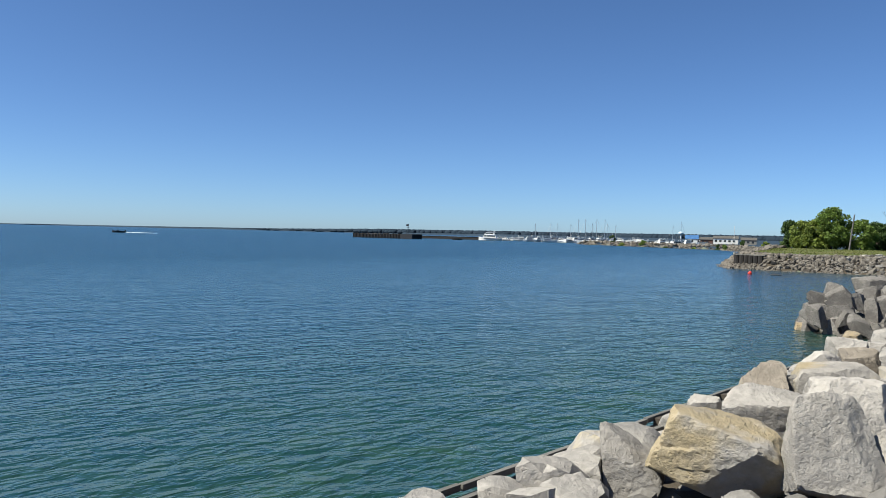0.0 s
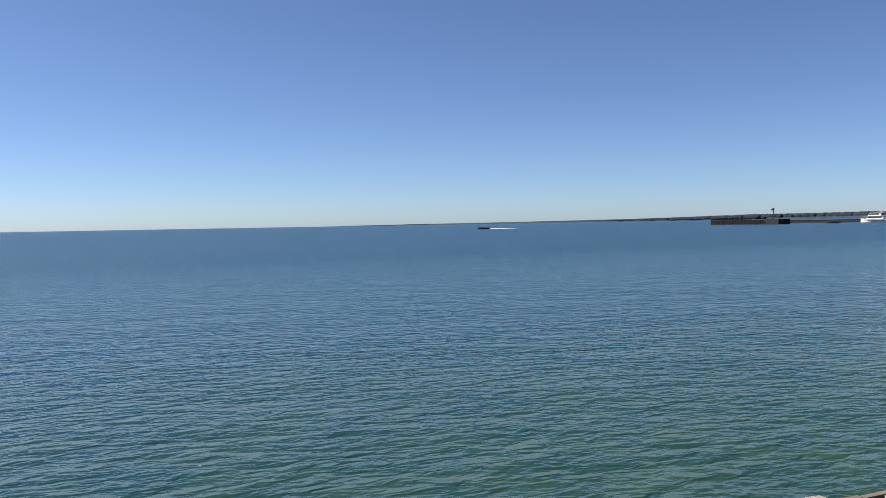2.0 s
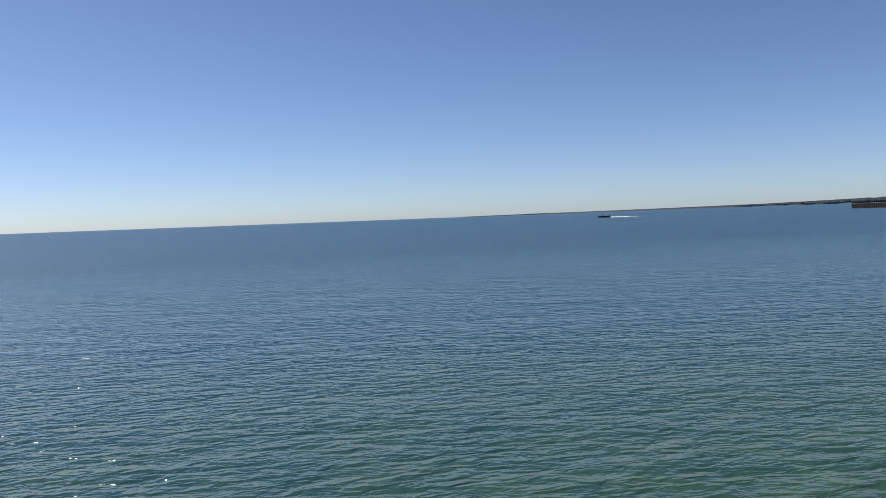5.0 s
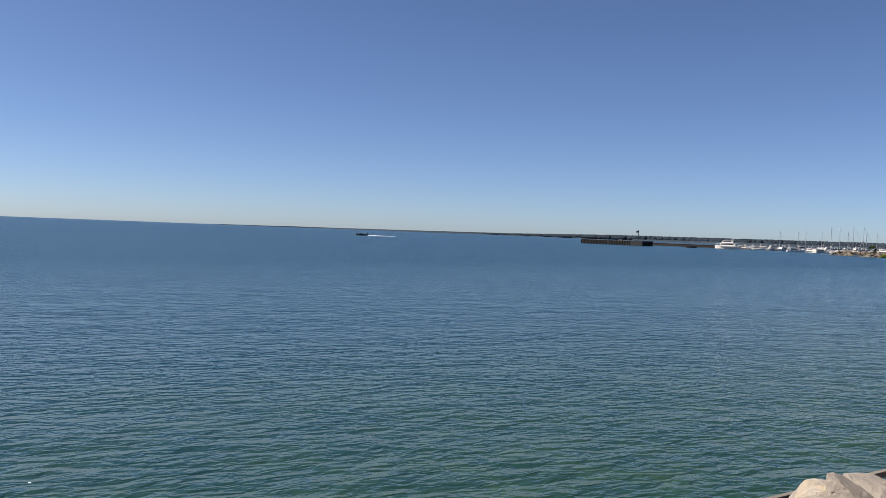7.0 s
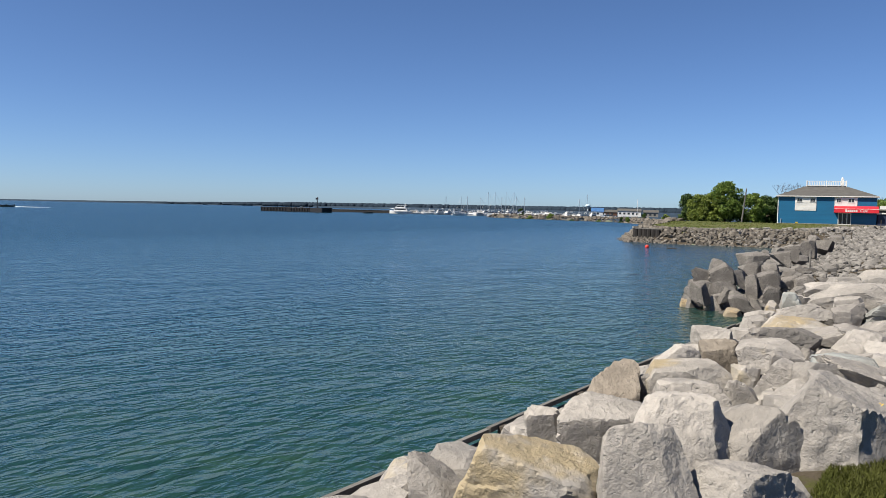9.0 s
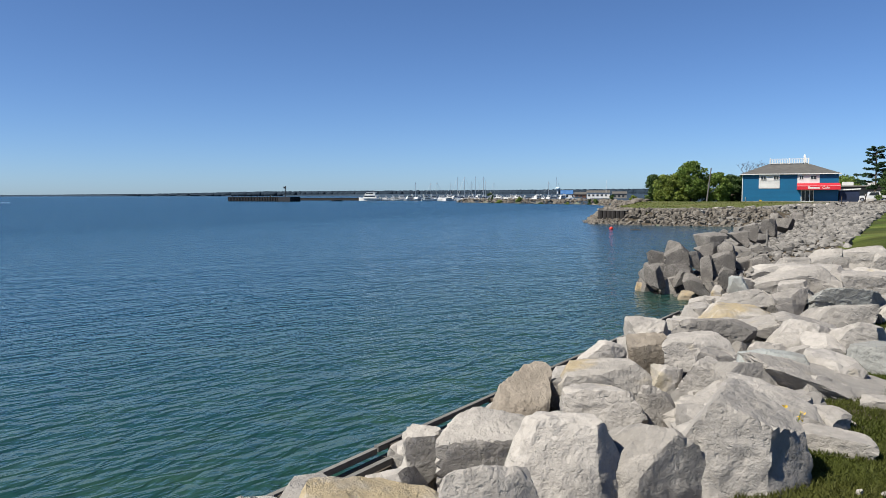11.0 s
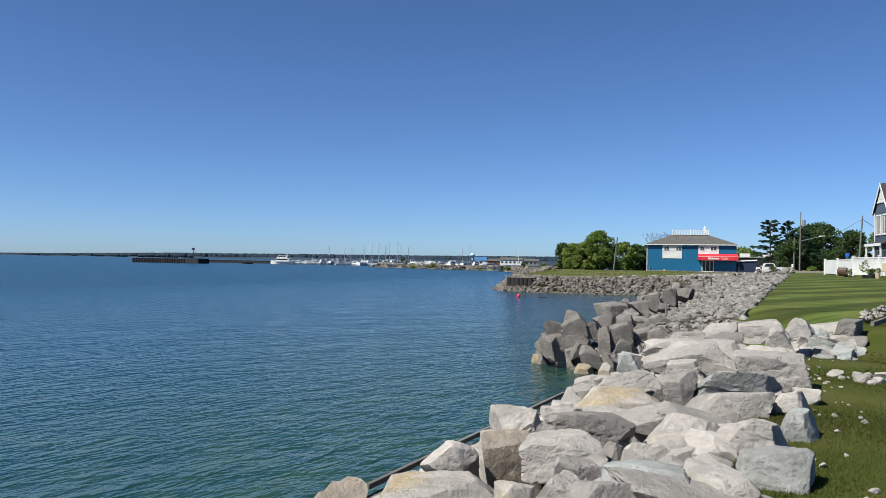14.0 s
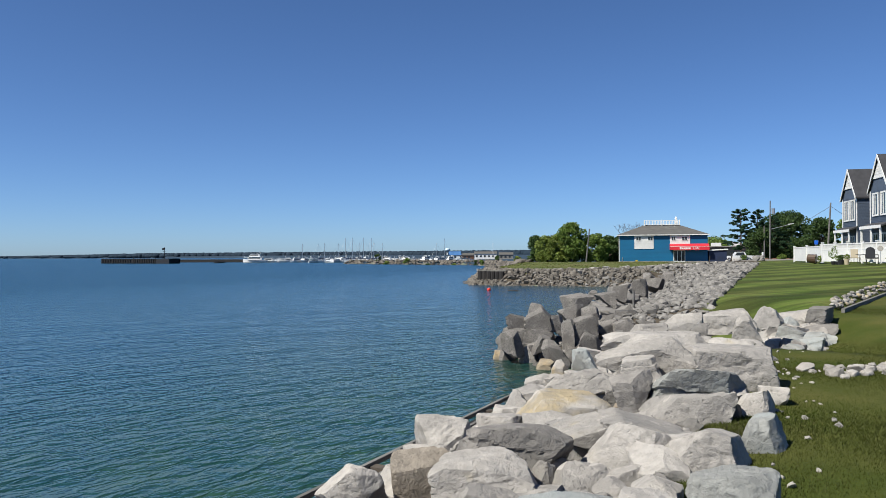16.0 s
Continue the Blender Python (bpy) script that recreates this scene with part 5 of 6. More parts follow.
for k in range(23):
    part("baluster", Build().box((4.7 + 0.277 * k, CD / 2 - 0.6, CH + 2.35), (0.1, 0.05, 0.8)), WHITE, rl)
for k in range(3):
    part("railing_post", Build().box((4.6 + 3.15 * k, CD / 2 - 0.6, CH + 2.35), (0.16, 0.16, 1.05)), WHITE, rl)
part("cupola", Build().box((10.3, CD / 2, CH + 2.5), (0.4, 0.4, 1.2)).tube((10.3, CD / 2, CH + 3.1), (10.3, CD / 2, CH + 3.5), 0.26, 0.05), WHITE, cafe)

shed = thing("canopy_shed", "dark navy covered lean-to with white roof edge", "shed")
shed.matrix_world = pose(87.75, 122.0, 1.9, 0, 0, -30)
part("cover", Build().box((1.5, 1.5, 0.95), (3.0, 3.0, 1.9)), NAVY, shed)
part("roof", Build().prism([(-0.2, -0.2, 1.9), (3.2, -0.2, 2.1), (3.2, -0.2, 2.28), (-0.2, -0.2, 2.1)], (0, 3.4, 0)), WHITE, shed)

low = thing("low_building", "long low dark commercial building behind the lot", "building")
low.matrix_world = pose(108, 168, 1.8, 0, 0, -28)
part("wall", Build().box((13, 4, 1.6), (26, 8, 3.2)), BLACK, low)
part("parapet", Build().box((13, 4, 3.25), (26.3, 8.3, 0.25)), CONCRETE, low)
for k in range(6):
    part("window", Build().box((2 + 4.2 * k, -0.03, 1.6), (2.6, 0.06, 1.3)), DARKGLASS, low)
for k in range(5):
    part("roof_unit", Build().box((3 + 4.7 * k, 3.5, 3.8), (2.2, 1.4, 0.8)), WHITE, low)


# ---- vehicles ----
PAINTS = {}


def paint(name, color):
    if name not in PAINTS:
        PAINTS[name] = material(name + "_car_paint", color, rough=0.25, scale=0.5, fine=2, bump=0.0, vary=0.02)
    return PAINTS[name]


def vehicle(x, y, yaw, kind, color, label):
    ob = thing("pickup_truck" if kind == "pickup" else "car", label, "pickup truck" if kind == "pickup" else "car", "parked vehicles")
    ob.matrix_world = pose(x, y, float(ground_height(x, y)), 0, 0, yaw)
    L, w, mat = (5.6, 1.95, paint(color[0], color[1])) if kind == "pickup" else (4.5, 1.8, paint(color[0], color[1]))
    side = [(0, 0.35), (0, 0.95), (0.12 * L, 1.02), (0.3 * L, 1.08), (0.4 * L, 1.75), (0.66 * L, 1.78), (0.72 * L, 1.12), (L, 1.08), (L, 0.4)] if kind == "pickup" else \
           [(0, 0.3), (0, 0.75), (0.22 * L, 0.95), (0.36 * L, 1.42), (0.72 * L, 1.45), (0.9 * L, 0.98), (L, 0.9), (L, 0.35)]
    part("body", Build().prism([(px - L / 2, -w / 2, pz) for px, pz in side], (0, w, 0)), mat, ob)
    g0, g1 = (0.36, 0.66) if kind == "pickup" else (0.32, 0.78)
    zt = 1.68 if kind == "pickup" else 1.36
    part("side_glass", Build().prism([(g0 * L - L / 2, -w / 2 - 0.01, 1.12), (g1 * L - L / 2, -w / 2 - 0.01, 1.12), (g1 * L - L / 2 - 0.1, -w / 2 - 0.01, zt), (g0 * L + 0.3 - L / 2, -w / 2 - 0.01, zt)], (0, w + 0.02, 0)), DARKGLASS, ob)
    for px in (0.18, 0.8):
        for s in (-1, 1):
            wh = part("wheel", Build().tube((px * L - L / 2, s * (w / 2 - 0.2), 0.36), (px * L - L / 2, s * (w / 2 + 0.02), 0.36), 0.36, 0.36, 16), BLACK, ob)
            part("rim", Build().tube((px * L - L / 2, s * (w / 2), 0.36), (px * L - L / 2, s * (w / 2 + 0.035), 0.36), 0.2, 0.18, 12), STEEL, wh)
    for s in (-1, 1):
        part("headlight", Build().box((-L / 2 - 0.01, s * w * 0.36, 0.72), (0.06, 0.3, 0.14)), GEL, ob)
    part("bumper", Build().box((-L / 2 - 0.03, 0, 0.45), (0.12, w * 0.96, 0.18)), STEEL, ob)
    return ob


vehicle(97.6, 126.8, -28, "pickup", ("silver", (0.6, 0.61, 0.62)), "silver-white pickup truck parked beyond the cafe")
vehicle(122.0, 147.5, 150, "car", ("dark_red", (0.12, 0.012, 0.012)), "dark red car parked by the road")
vehicle(127.5, 143.0, 150, "car", ("dark_blue", (0.015, 0.03, 0.09)), "dark blue car parked by the road")
vehicle(119.5, 155.0, -28, "car", ("black", (0.012, 0.012, 0.014)), "black car parked near the low building")


# ---- poles, lamp, signs ----
def utility_pole(x, y, top, lean, label, arm=False, wires=False):
    z = float(ground_height(x, y))
    ob = thing("utility_pole", label, "utility pole", "utility poles")
    ob.location = (x, y, z)
    h = top - z
    part("pole", Build().tube((0, 0, -0.3), (lean[0], lean[1], h), 0.15, 0.10, 10), WEATHERED, ob)
    if arm:
        part("transformer", Build().tube((lean[0] + 0.45, lean[1] - 0.3, h - 2.6), (lean[0] + 0.45, lean[1] - 0.3, h - 1.5), 0.32, 0.32, 12), STEEL, ob)
    if wires:
        part("guy_wires", Build().tube((lean[0], lean[1], h - 0.5), (-2.6, 2.2, h * 0.62), 0.03, 0.03, 5).tube((lean[0], lean[1], h - 0.5), (2.8, -2.4, h * 0.62), 0.03, 0.03, 5), BLACK, ob)
    return ob


utility_pole(106.8, 129.6, 13.5, (0.1, -0.1), "tall grey wooden utility pole with a transformer", arm=True)
utility_pole(112.6, 138.3, 9.0, (0, 0), "shorter grey wooden utility pole by the road")
utility_pole(87.1, 93.8, 10.4, (0.5, -0.2), "leaning grey wooden pole with guy wires", wires=True)
utility_pole(68.75, 131.6, 7.9, (0.62, -0.2), "leaning dark wooden pole beside the trees")
lamp = thing("street_lamp", "grey street lamp arm with a white head over the road", "street lamp")
lamp.location = (107.4, 129.3, 0)
part("arm", Build().tube((-0.4, 0.2, 8.0), (3.0, -1.0, 8.9), 0.06, 0.05), STEEL, lamp)
part("head", Build().loft([[(2.8 + dx, -0.95 + dy, 8.88 + dz) for dx, dy, dz in ((0, -0.16, 0), (0, 0.16, 0), (0, 0.12, 0.14), (0, -0.12, 0.14))], [(3.7 + dx, -1.25 + dy, 8.98 + dz) for dx, dy, dz in ((0, -0.12, 0), (0, 0.12, 0), (0, 0.08, 0.1), (0, -0.08, 0.1))]]), WHITE, lamp)
part("bracket", Build().tube((-0.55, 0.25, 7.6), (-0.55, 0.25, 8.2), 0.12), STEEL, lamp)
sign = thing("road_sign", "small blue road sign on a post beyond the fence", "sign")
sign.location = (98.5, 108.5, float(ground_height(98.5, 108.5)))
part("post", Build().tube((0, 0, 0), (0, 0, 3.0), 0.05), STEEL, sign)
part("plate", Build().box((0, -0.06, 2.6), (0.55, 0.04, 0.65), Matrix.Rotation(radians(-38), 3, "Z")), paint("sign_blue", (0.02, 0.10, 0.42)), sign, "plain blue plate")
bollard = thing("bollard", "white painted bollard at the lawn's corner", "bollard")
bollard.location = (71.6, 88.0, float(ground_height(71.6, 88.0)))
part("post", Build().tube((0, 0, -0.1), (0, 0, 1.0), 0.13, 0.12, 12), WHITE, bollard)
part("cap", Build().tube((0, 0, 1.0), (0, 0, 1.08), 0.15, 0.05, 12), WHITE, bollard)
for k, (x, y, w) in enumerate(((66.5, 82.5, 1.5), (67.6, 83.6, 1.2), (68.6, 84.9, 1.7), (69.8, 86.2, 1.3), (65.2, 81.2, 1.1), (70.6, 87.3, 1.0))):
    boulder(x, y, float(ground_height(x, y)) + 0.3, w, w * 0.8, 0.75, 50, 810 + k, GREY, level=3)
for k, (x, y, h, lx) in enumerate(((52.6, 72.5, 1.0, 0.05), (55.4, 73.0, 1.1, 0.4), (55.9, 73.2, 1.0, -0.2), (19.1, 30.2, 0.9, 0.0), (38.0, 55.5, 0.75, 0.05), (15.7, 28.4, 0.9, 0.04))):
    z = float(ground_height(x, y))
    st = part("stake", Build().tube((x, y, z - 0.3), (x + lx, y, z + h), 0.07 if h > 1.1 else 0.045, 0.06 if h > 1.1 else 0.04), OLD_WOOD if x > 30 else WEATHERED)
    tagged(st, "weathered wooden stake standing in the riprap", "stake", "stakes")

hedge = thing("planting_bed", "brown mulch bed with low shrubs and yellow flowers by the road", "planting bed")
hedge.location = (0, 0, 0)
_m = Build()
for k in range(9):
    t = k / 8
    x, y = 101 + t * 11, 124 - t * 9.5
    v, f = rock_shape(np.random.default_rng(40 + k), 2)
    _m.add((v * (1.1, 0.9, 0.45) + (x, y, float(ground_height(x, y)) + 0.15)).tolist(), f)
part("mulch", _m, BRICK, hedge)
for k in range(3):
    x, y = 98 + k * 5.0, 126 - k * 4.2
    part("shrub", leaf_cloud(np.random.default_rng(50 + k), [(x, y, 2.6, 0.8, 0.7)], 500, 0.16), LEAF, hedge)
    part("flowers", leaf_cloud(np.random.default_rng(60 + k), [(x + 2.3, y - 2, 2.5, 0.4, 0.7)], 160, 0.12), FLOWER, hedge)

# ---- white fence and the grey houses ----
fence = thing("vinyl_fence", "white vinyl privacy fence along the lawn", "fence")


def fence_run(p, q, n, low_h, rail_h):
    p, q = Vector(p), Vector(q)
    way = (q - p)
    turn = Matrix.Rotation(math.atan2(way.y, way.x), 3, "Z")
    step = way.length / n
    for k in range(n + 1):
        c = p + way * (k / n)
        part("post", Build().box(c + Vector((0, 0, (low_h + rail_h) / 2 + 0.05)), (0.16, 0.16, low_h + rail_h + 0.15), turn).box(c + Vector((0, 0, low_h + rail_h + 0.15)), (0.21, 0.21, 0.07), turn), WHITE, fence)
    for k in range(n):
        c = p + way * ((k + 0.5) / n)
        pan = part("panel", Build().box(c + Vector((0, 0, low_h / 2 + 0.04)), (step - 0.14, 0.05, low_h - 0.1), turn).box(c + Vector((0, 0, low_h)), (step - 0.14, 0.09, 0.1), turn), WHITE, fence)
        if rail_h:
            part("top_rail", Build().box(c + Vector((0, 0, low_h + rail_h)), (step - 0.14, 0.09, 0.08), turn), WHITE, pan)
            m = int(step / 0.14)
            for i in range(m):
                o = way.normalized() * ((i + 0.5) / m - 0.5) * (step - 0.16)
                part("baluster", Build().box(c + o + Vector((0, 0, low_h + rail_h / 2 + 0.02)), (0.05, 0.05, rail_h - 0.05), turn), WHITE, pan)


fence_run((61.1, 70.2, 2.36), (55.2, 60.1, 2.4), 2, 1.42, 0)
fence_run((54.9, 59.6, 2.4), (50.3, 44.9, 2.44), 7, 1.12, 0.45)

SIDING_H = 0.16


def gable_house(origin, yaw, width, depth, eave, rise, label, porch=True):
    """Local x runs along the front, y into the house."""
    ob = thing("house", label, "house", "grey-blue houses")
    ob.matrix_world = pose(*origin, 0, 0, yaw) @ Matrix.Diagonal((0.85, 0.85, 0.885, 1))
    part("wall", Build().prism([(0, 0, 0), (width, 0, 0), (width, 0, eave), (width / 2, 0, eave + rise), (0, 0, eave)], (0, depth, 0)), SLATE, ob, "slate blue vinyl siding")
    for k in range(int(eave / SIDING_H)):
        part("siding_board", Build().box((width / 2, -0.012, 0.1 + SIDING_H * k), (width - 0.2, 0.024, SIDING_H - 0.03)), SLATE, ob)
        part("siding_board", Build().box((width + 0.012, depth / 2, 0.1 + SIDING_H * k), (0.024, depth - 0.2, SIDING_H - 0.03)), SLATE, ob)
    o = 0.22
    ln = math.hypot(width / 2, rise)
    for s in (0, 1):
        ex, ez = (-o if s == 0 else width + o), eave - o * rise / (width / 2)
        part("roof_slope", Build().prism([(ex, -o, ez), (width / 2, -o, eave + rise + 0.02), (width / 2, -o, eave + rise + 0.2), (ex, -o, ez + 0.18)], (0, depth + 2 * o, 0)), DARKROOF, ob, "charcoal shingles")
        part("rake_board", Build().prism([(ex, -o - 0.05, ez - 0.16), (width / 2, -o - 0.05, eave + rise - 0.18), (width / 2, -o - 0.05, eave + rise + 0.22), (ex, -o - 0.05, ez + 0.2)], (0, 0.05, 0)), WHITE, ob)
    g = 0.62
    gp = part("gable_panel", Build().prism([(width * (0.5 - g / 2), -0.05, eave + rise * (1 - g)), (width * (0.5 + g / 2), -0.05, eave + rise * (1 - g)), (width / 2, -0.05, eave + rise)], (0, 0.045, 0)), WHITE, ob, "white clapboard gable")
    for k in range(5):
        zz = eave + rise * (1 - g) + 0.12 + 0.24 * k
        half = (eave + rise - zz) / rise * width / 2 - 0.12
        if half > 0.1:
            part("clapboard", Build().box((width / 2, -0.065, zz), (2 * half, 0.03, 0.2)), WHITE, gp)
    part("gable_band", Build().box((width / 2, -0.06, eave + rise * (1 - g) - 0.06), (width * g + 0.3, 0.08, 0.16)), WHITE, ob)
    for x in (0.08, width - 0.08):
        part("corner_board", Build().box((x, -0.03, eave / 2), (0.2, 0.07, eave)), WHITE, ob)
    for x in (width * 0.29, width * 0.71):
        for z0, hh in ((4.75, 2.0), (0.9, 1.9)):
            w = part("window", Build().box((x, -0.03, z0 + hh / 2), (1.45, 0.05, hh)), DARKGLASS, ob)
            fr = Build()
            for c, s in (((x - 0.78, -0.06, z0 + hh / 2), (0.15, 0.1, hh + 0.3)), ((x + 0.78, -0.06, z0 + hh / 2), (0.15, 0.1, hh + 0.3)), ((x, -0.06, z0 - 0.08), (1.7, 0.12, 0.15)), ((x, -0.06, z0 + hh + 0.08), (1.7, 0.1, 0.15)), ((x, -0.06, z0 + hh / 2), (0.12, 0.08, hh))):
                fr.box(c, s)
            part("window_frame", fr, WHITE, w)
            part("curtain", Build().box((x - 0.5, -0.058, z0 + hh / 2), (0.16, 0.01, hh * 0.94)), WHITE, w)
    if porch:
        po = part("porch_roof", Build().prism([(-0.3, -0.95, 3.45), (width + 0.2, -0.95, 3.45), (width + 0.2, 0, 3.8), (-0.3, 0, 3.8)], (0, 0, 0.16)), DARKROOF, ob)
        part("porch_fascia", Build().box((width / 2, -0.98, 3.48), (width + 0.6, 0.07, 0.3)), WHITE, po)
        for x in (-0.15, width / 2, width - 0.1):
            part("porch_post", Build().box((x, -0.85, 1.7), (0.16, 0.16, 3.4)), WHITE, po)
    return ob


gable_house((65.2, 68.05, 2.3), -118, 5.3, 9.0, 7.2, 3.0, "two-storey slate blue house with white trim and charcoal roof")
gable_house((59.9, 59.35, 2.35), -118, 5.6, 10.0, 7.2, 3.2, "two-storey slate blue gabled house with white porch fascia")
gable_house((54.8, 49.85, 2.4), -118, 5.6, 10.0, 7.2, 3.2, "slate blue house at the end of the row")

# patio things in front of the fence
chair = thing("patio_chair", "tan patio chair standing by the white fence", "chair")
chair.matrix_world = pose(51.99, 52.99, 2.38, 0, 0, 110)
TAN = paint("tan_sling", (0.42, 0.36, 0.26))
part("seat", Build().box((0, 0, 0.45), (0.55, 0.5, 0.05)), TAN, chair)
part("backrest", Build().box((0, 0.26, 0.8), (0.55, 0.05, 0.65)), TAN, chair)
for sx in (-0.26, 0.26):
    for sy in (-0.23, 0.25):
        part("leg", Build().tube((sx, sy, 0), (sx, sy, 0.45), 0.02), BLACK, chair)
    part("armrest", Build().box((sx, 0, 0.66), (0.05, 0.5, 0.03)), BLACK, chair)
lounge = thing("lounge_chair", "black high-backed lounge chair with a rounded top by the fence", "chair")
lounge.matrix_world = pose(51.27, 50.69, 2.4, 0, 0, 110)
part("seat", Build().box((0, 0, 0.42), (0.62, 0.6, 0.1)), BLACK, lounge)
_arch = [(-0.33, 0.3, 0.4), (0.33, 0.3, 0.4)] + [(0.33 * math.cos(k * math.pi / 8), 0.3, 0.95 + 0.3 * math.sin(k * math.pi / 8)) for k in range(9)]
part("backrest", Build().prism(_arch, (0, 0.07, 0)), BLACK, lounge)
for sx in (-0.3, 0.3):
    part("armrest", Build().box((sx, 0, 0.68), (0.06, 0.55, 0.04)), BLACK, lounge)
    for sy in (-0.26, 0.26):
        part("leg", Build().tube((sx, sy, 0), (sx, sy, 0.68), 0.025), BLACK, lounge)
disc = thing("wind_spinner", "pale round garden ornament on a thin stake by the fence", "garden ornament")
disc.matrix_world = pose(50.94, 49.64, 2.38, 0, 0, 110)
part("stake", Build().tube((0, 0, 0), (0, 0, 1.1), 0.02), STEEL, disc)
part("disc", Build().tube((0, -0.03, 1.15), (0, 0.03, 1.15), 0.2, 0.2, 18), CONCRETE, disc)
table = thing("patio_table", "small dark patio table on the lawn by the fence", "table")
table.matrix_world = pose(51.69, 52.03, 2.38)
part("tabletop", Build().tube((0, 0, 0.70), (0, 0, 0.74), 0.5, 0.5, 20), BLACK, table)
for k in range(4):
    part("leg", Build().tube((0.35 * math.cos(k * 1.57), 0.35 * math.sin(k * 1.57), 0), (0.25 * math.cos(k * 1.57), 0.25 * math.sin(k * 1.57), 0.7), 0.02), BLACK, table)
barrel = thing("tipped_planter", "brown wooden barrel planter tipped by the fence", "planter")
barrel.matrix_world = pose(54.51, 60.5, 2.36) @ Matrix.Diagonal((0.62, 0.62, 0.75, 1))
part("barrel", Build().tube((-0.3, 0.4, 0.55), (0.3, -0.6, 0.45), 0.48, 0.58, 14), paint("barrel_brown", (0.075, 0.05, 0.032)), barrel)
part("plant", leaf_cloud(np.random.default_rng(5), [(0.7, -1.0, 0.5, 0.45, 0.8)], 260, 0.1), LEAF_LIGHT, barrel)
for k, (x, y, h, mat) in enumerate(((53.07, 56.43, 1.7, LEAF), (52.7, 55.25, 0.25, LEAF_DARK), (52.42, 54.36, 0.4, LEAF_LIGHT), (52.8, 55.6, 0.2, LEAF), (50.58, 48.46, 0.5, LEAF_LIGHT))):
    pot = thing("potted_plant", "green leafy plant in a dark pot by the fence", "potted plant", "potted plants")
    pot.location = (x, y, float(ground_height(x, y)) - 0.02)
    part("pot", Build().tube((0, 0, 0), (0, 0, 0.3 + 0.1 * (k % 3)), 0.15 + 0.05 * (k % 2), 0.22 + 0.05 * (k % 2), 14), (BLACK, BLACK, TAN, BLACK, BRICK)[k], pot)
    part("foliage", leaf_cloud(np.random.default_rng(70 + k), [(0, 0, 0.5 + h * 0.25, 0.18 + 0.14 * h, 1.1), (0.1, 0, 0.5 + h * 0.5, 0.18, 1.1)], 260, 0.06), mat, pot)

# ---- headland steel piling ----
piling = thing("steel_piling", "rusty dark sheet piling round the headland's corner", "sheet piling")
for k in range(6):
    x, y = 31.7 + 0.31 * k, 83.6 - 0.47 * k
    part("pile", Build().tube((x, y, -0.8), (x, y, 1.46), 0.3, 0.3, 8), RUST, piling)
for k in range(9):
    x, y = 31.9 + 0.2 * k, 84.3 + 0.55 * k
    part("pile", Build().tube((x, y, -0.8), (x, y, 1.46), 0.3, 0.3, 8), RUST, piling)
part("cap_beam", Build().prism([(31.4, 83.5, 1.46), (33.5, 80.8, 1.46), (33.8, 81.0, 1.46), (31.8, 83.8, 1.46)], (0, 0, 0.1)), WEATHERED, piling)
part("corner_cap", Build().box((31.6, 83.7, 1.6), (0.5, 0.5, 0.2)), CONCRETE, piling)

# ---- on the water ----
buoy = thing("buoy", "round orange-red mooring buoy floating in the cove", "buoy")
buoy.location = (27.65, 69.85, 0.07)
_v, _f = ico(3)
part("ball", Build().add((_v * 0.18).tolist(), _f), ORANGE, buoy, smooth=True)
part("ring", Build().tube((0, 0, 0.15), (0, 0, 0.24), 0.04), STEEL, buoy)
log = part("floating_log", Build().loft([[(28.9 + 0.9 * t, 68.4 - 0.12 * t + 0.09 * math.cos(a), 0.02 + 0.07 * math.sin(a)) for a in (0, 1.05, 2.09, 3.14, 4.19, 5.24)] for t in (0, 0.3, 0.7, 1.0)]), OLD_WOOD)
tagged(log, "dark driftwood log floating near the buoy", "log")

pier = thing("breakwater_pier", "dark steel breakwater pier at the harbour mouth", "pier")
pier.matrix_world = pose(-50.5, 437.0, 0, 0, 0, math.degrees(math.atan2(-36.5, 35.3)))
PL = 50.8
part("deck", Build().box((PL / 2, 3, 1.0), (PL, 6, 2.6)), RUST, pier)
part("deck_cap", Build().box((PL / 2, 3, 2.32), (PL + 0.3, 6.3, 0.14)), OLD_WOOD, pier)
for k in range(40):
    part("pile", Build().tube((0.6 + PL / 40 * k, -0.1, -1), (0.6 + PL / 40 * k, -0.1, 2.2), 0.34, 0.34, 8), BLACK, pier)
for k in (0.19, 0.48):
    part("ladder", Build().box((PL * k, -0.5, 1.2), (0.5, 0.1, 2.0)), RUST, pier)
part("end_block", Build().box((PL - 4.5, 2.4, 1.2), (9.0, 6.8, 2.5)), BLACK, pier)
for k in range(9):
    part("bollard", Build().tube((3 + 5.2 * k, 0.6, 2.35), (3 + 5.2 * k, 0.6, 2.75), 0.16), RUST, pier)
light = thing("harbour_light", "dark harbour light mast on the breakwater's end", "harbour light")
light.location = (-18.2, 404.3, 2.35)
part("mast", Build().tube((0, 0, 0), (0, 0, 4.3), 0.22, 0.16), BLACK, light)
part("platform", Build().tube((0, 0, 3.5), (0, 0, 3.6), 0.7, 0.7, 12), RUST, light)
part("lantern", Build().tube((0, 0, 4.3), (0, 0, 5.2), 0.42, 0.36, 12).tube((0, 0, 5.2), (0, 0, 5.5), 0.4, 0.05, 12), BLACK, light)
part("day_board", Build().box((-0.55, 0, 4.7), (0.9, 0.1, 0.9)), BLACK, light)
pier2 = thing("inner_breakwater", "low dark inner breakwater behind the pier", "breakwater")
pier2.matrix_world = pose(-24.0, 492.0, 0, 0, 0, math.degrees(math.atan2(-22.0, 46.0)))
part("wall", Build().box((27, 1.5, 0.7), (54, 3, 1.6)), RUST, pier2)
part("cap", Build().box((27, 1.5, 1.55), (54.2, 3.3, 0.16)), OLD_WOOD, pier2)


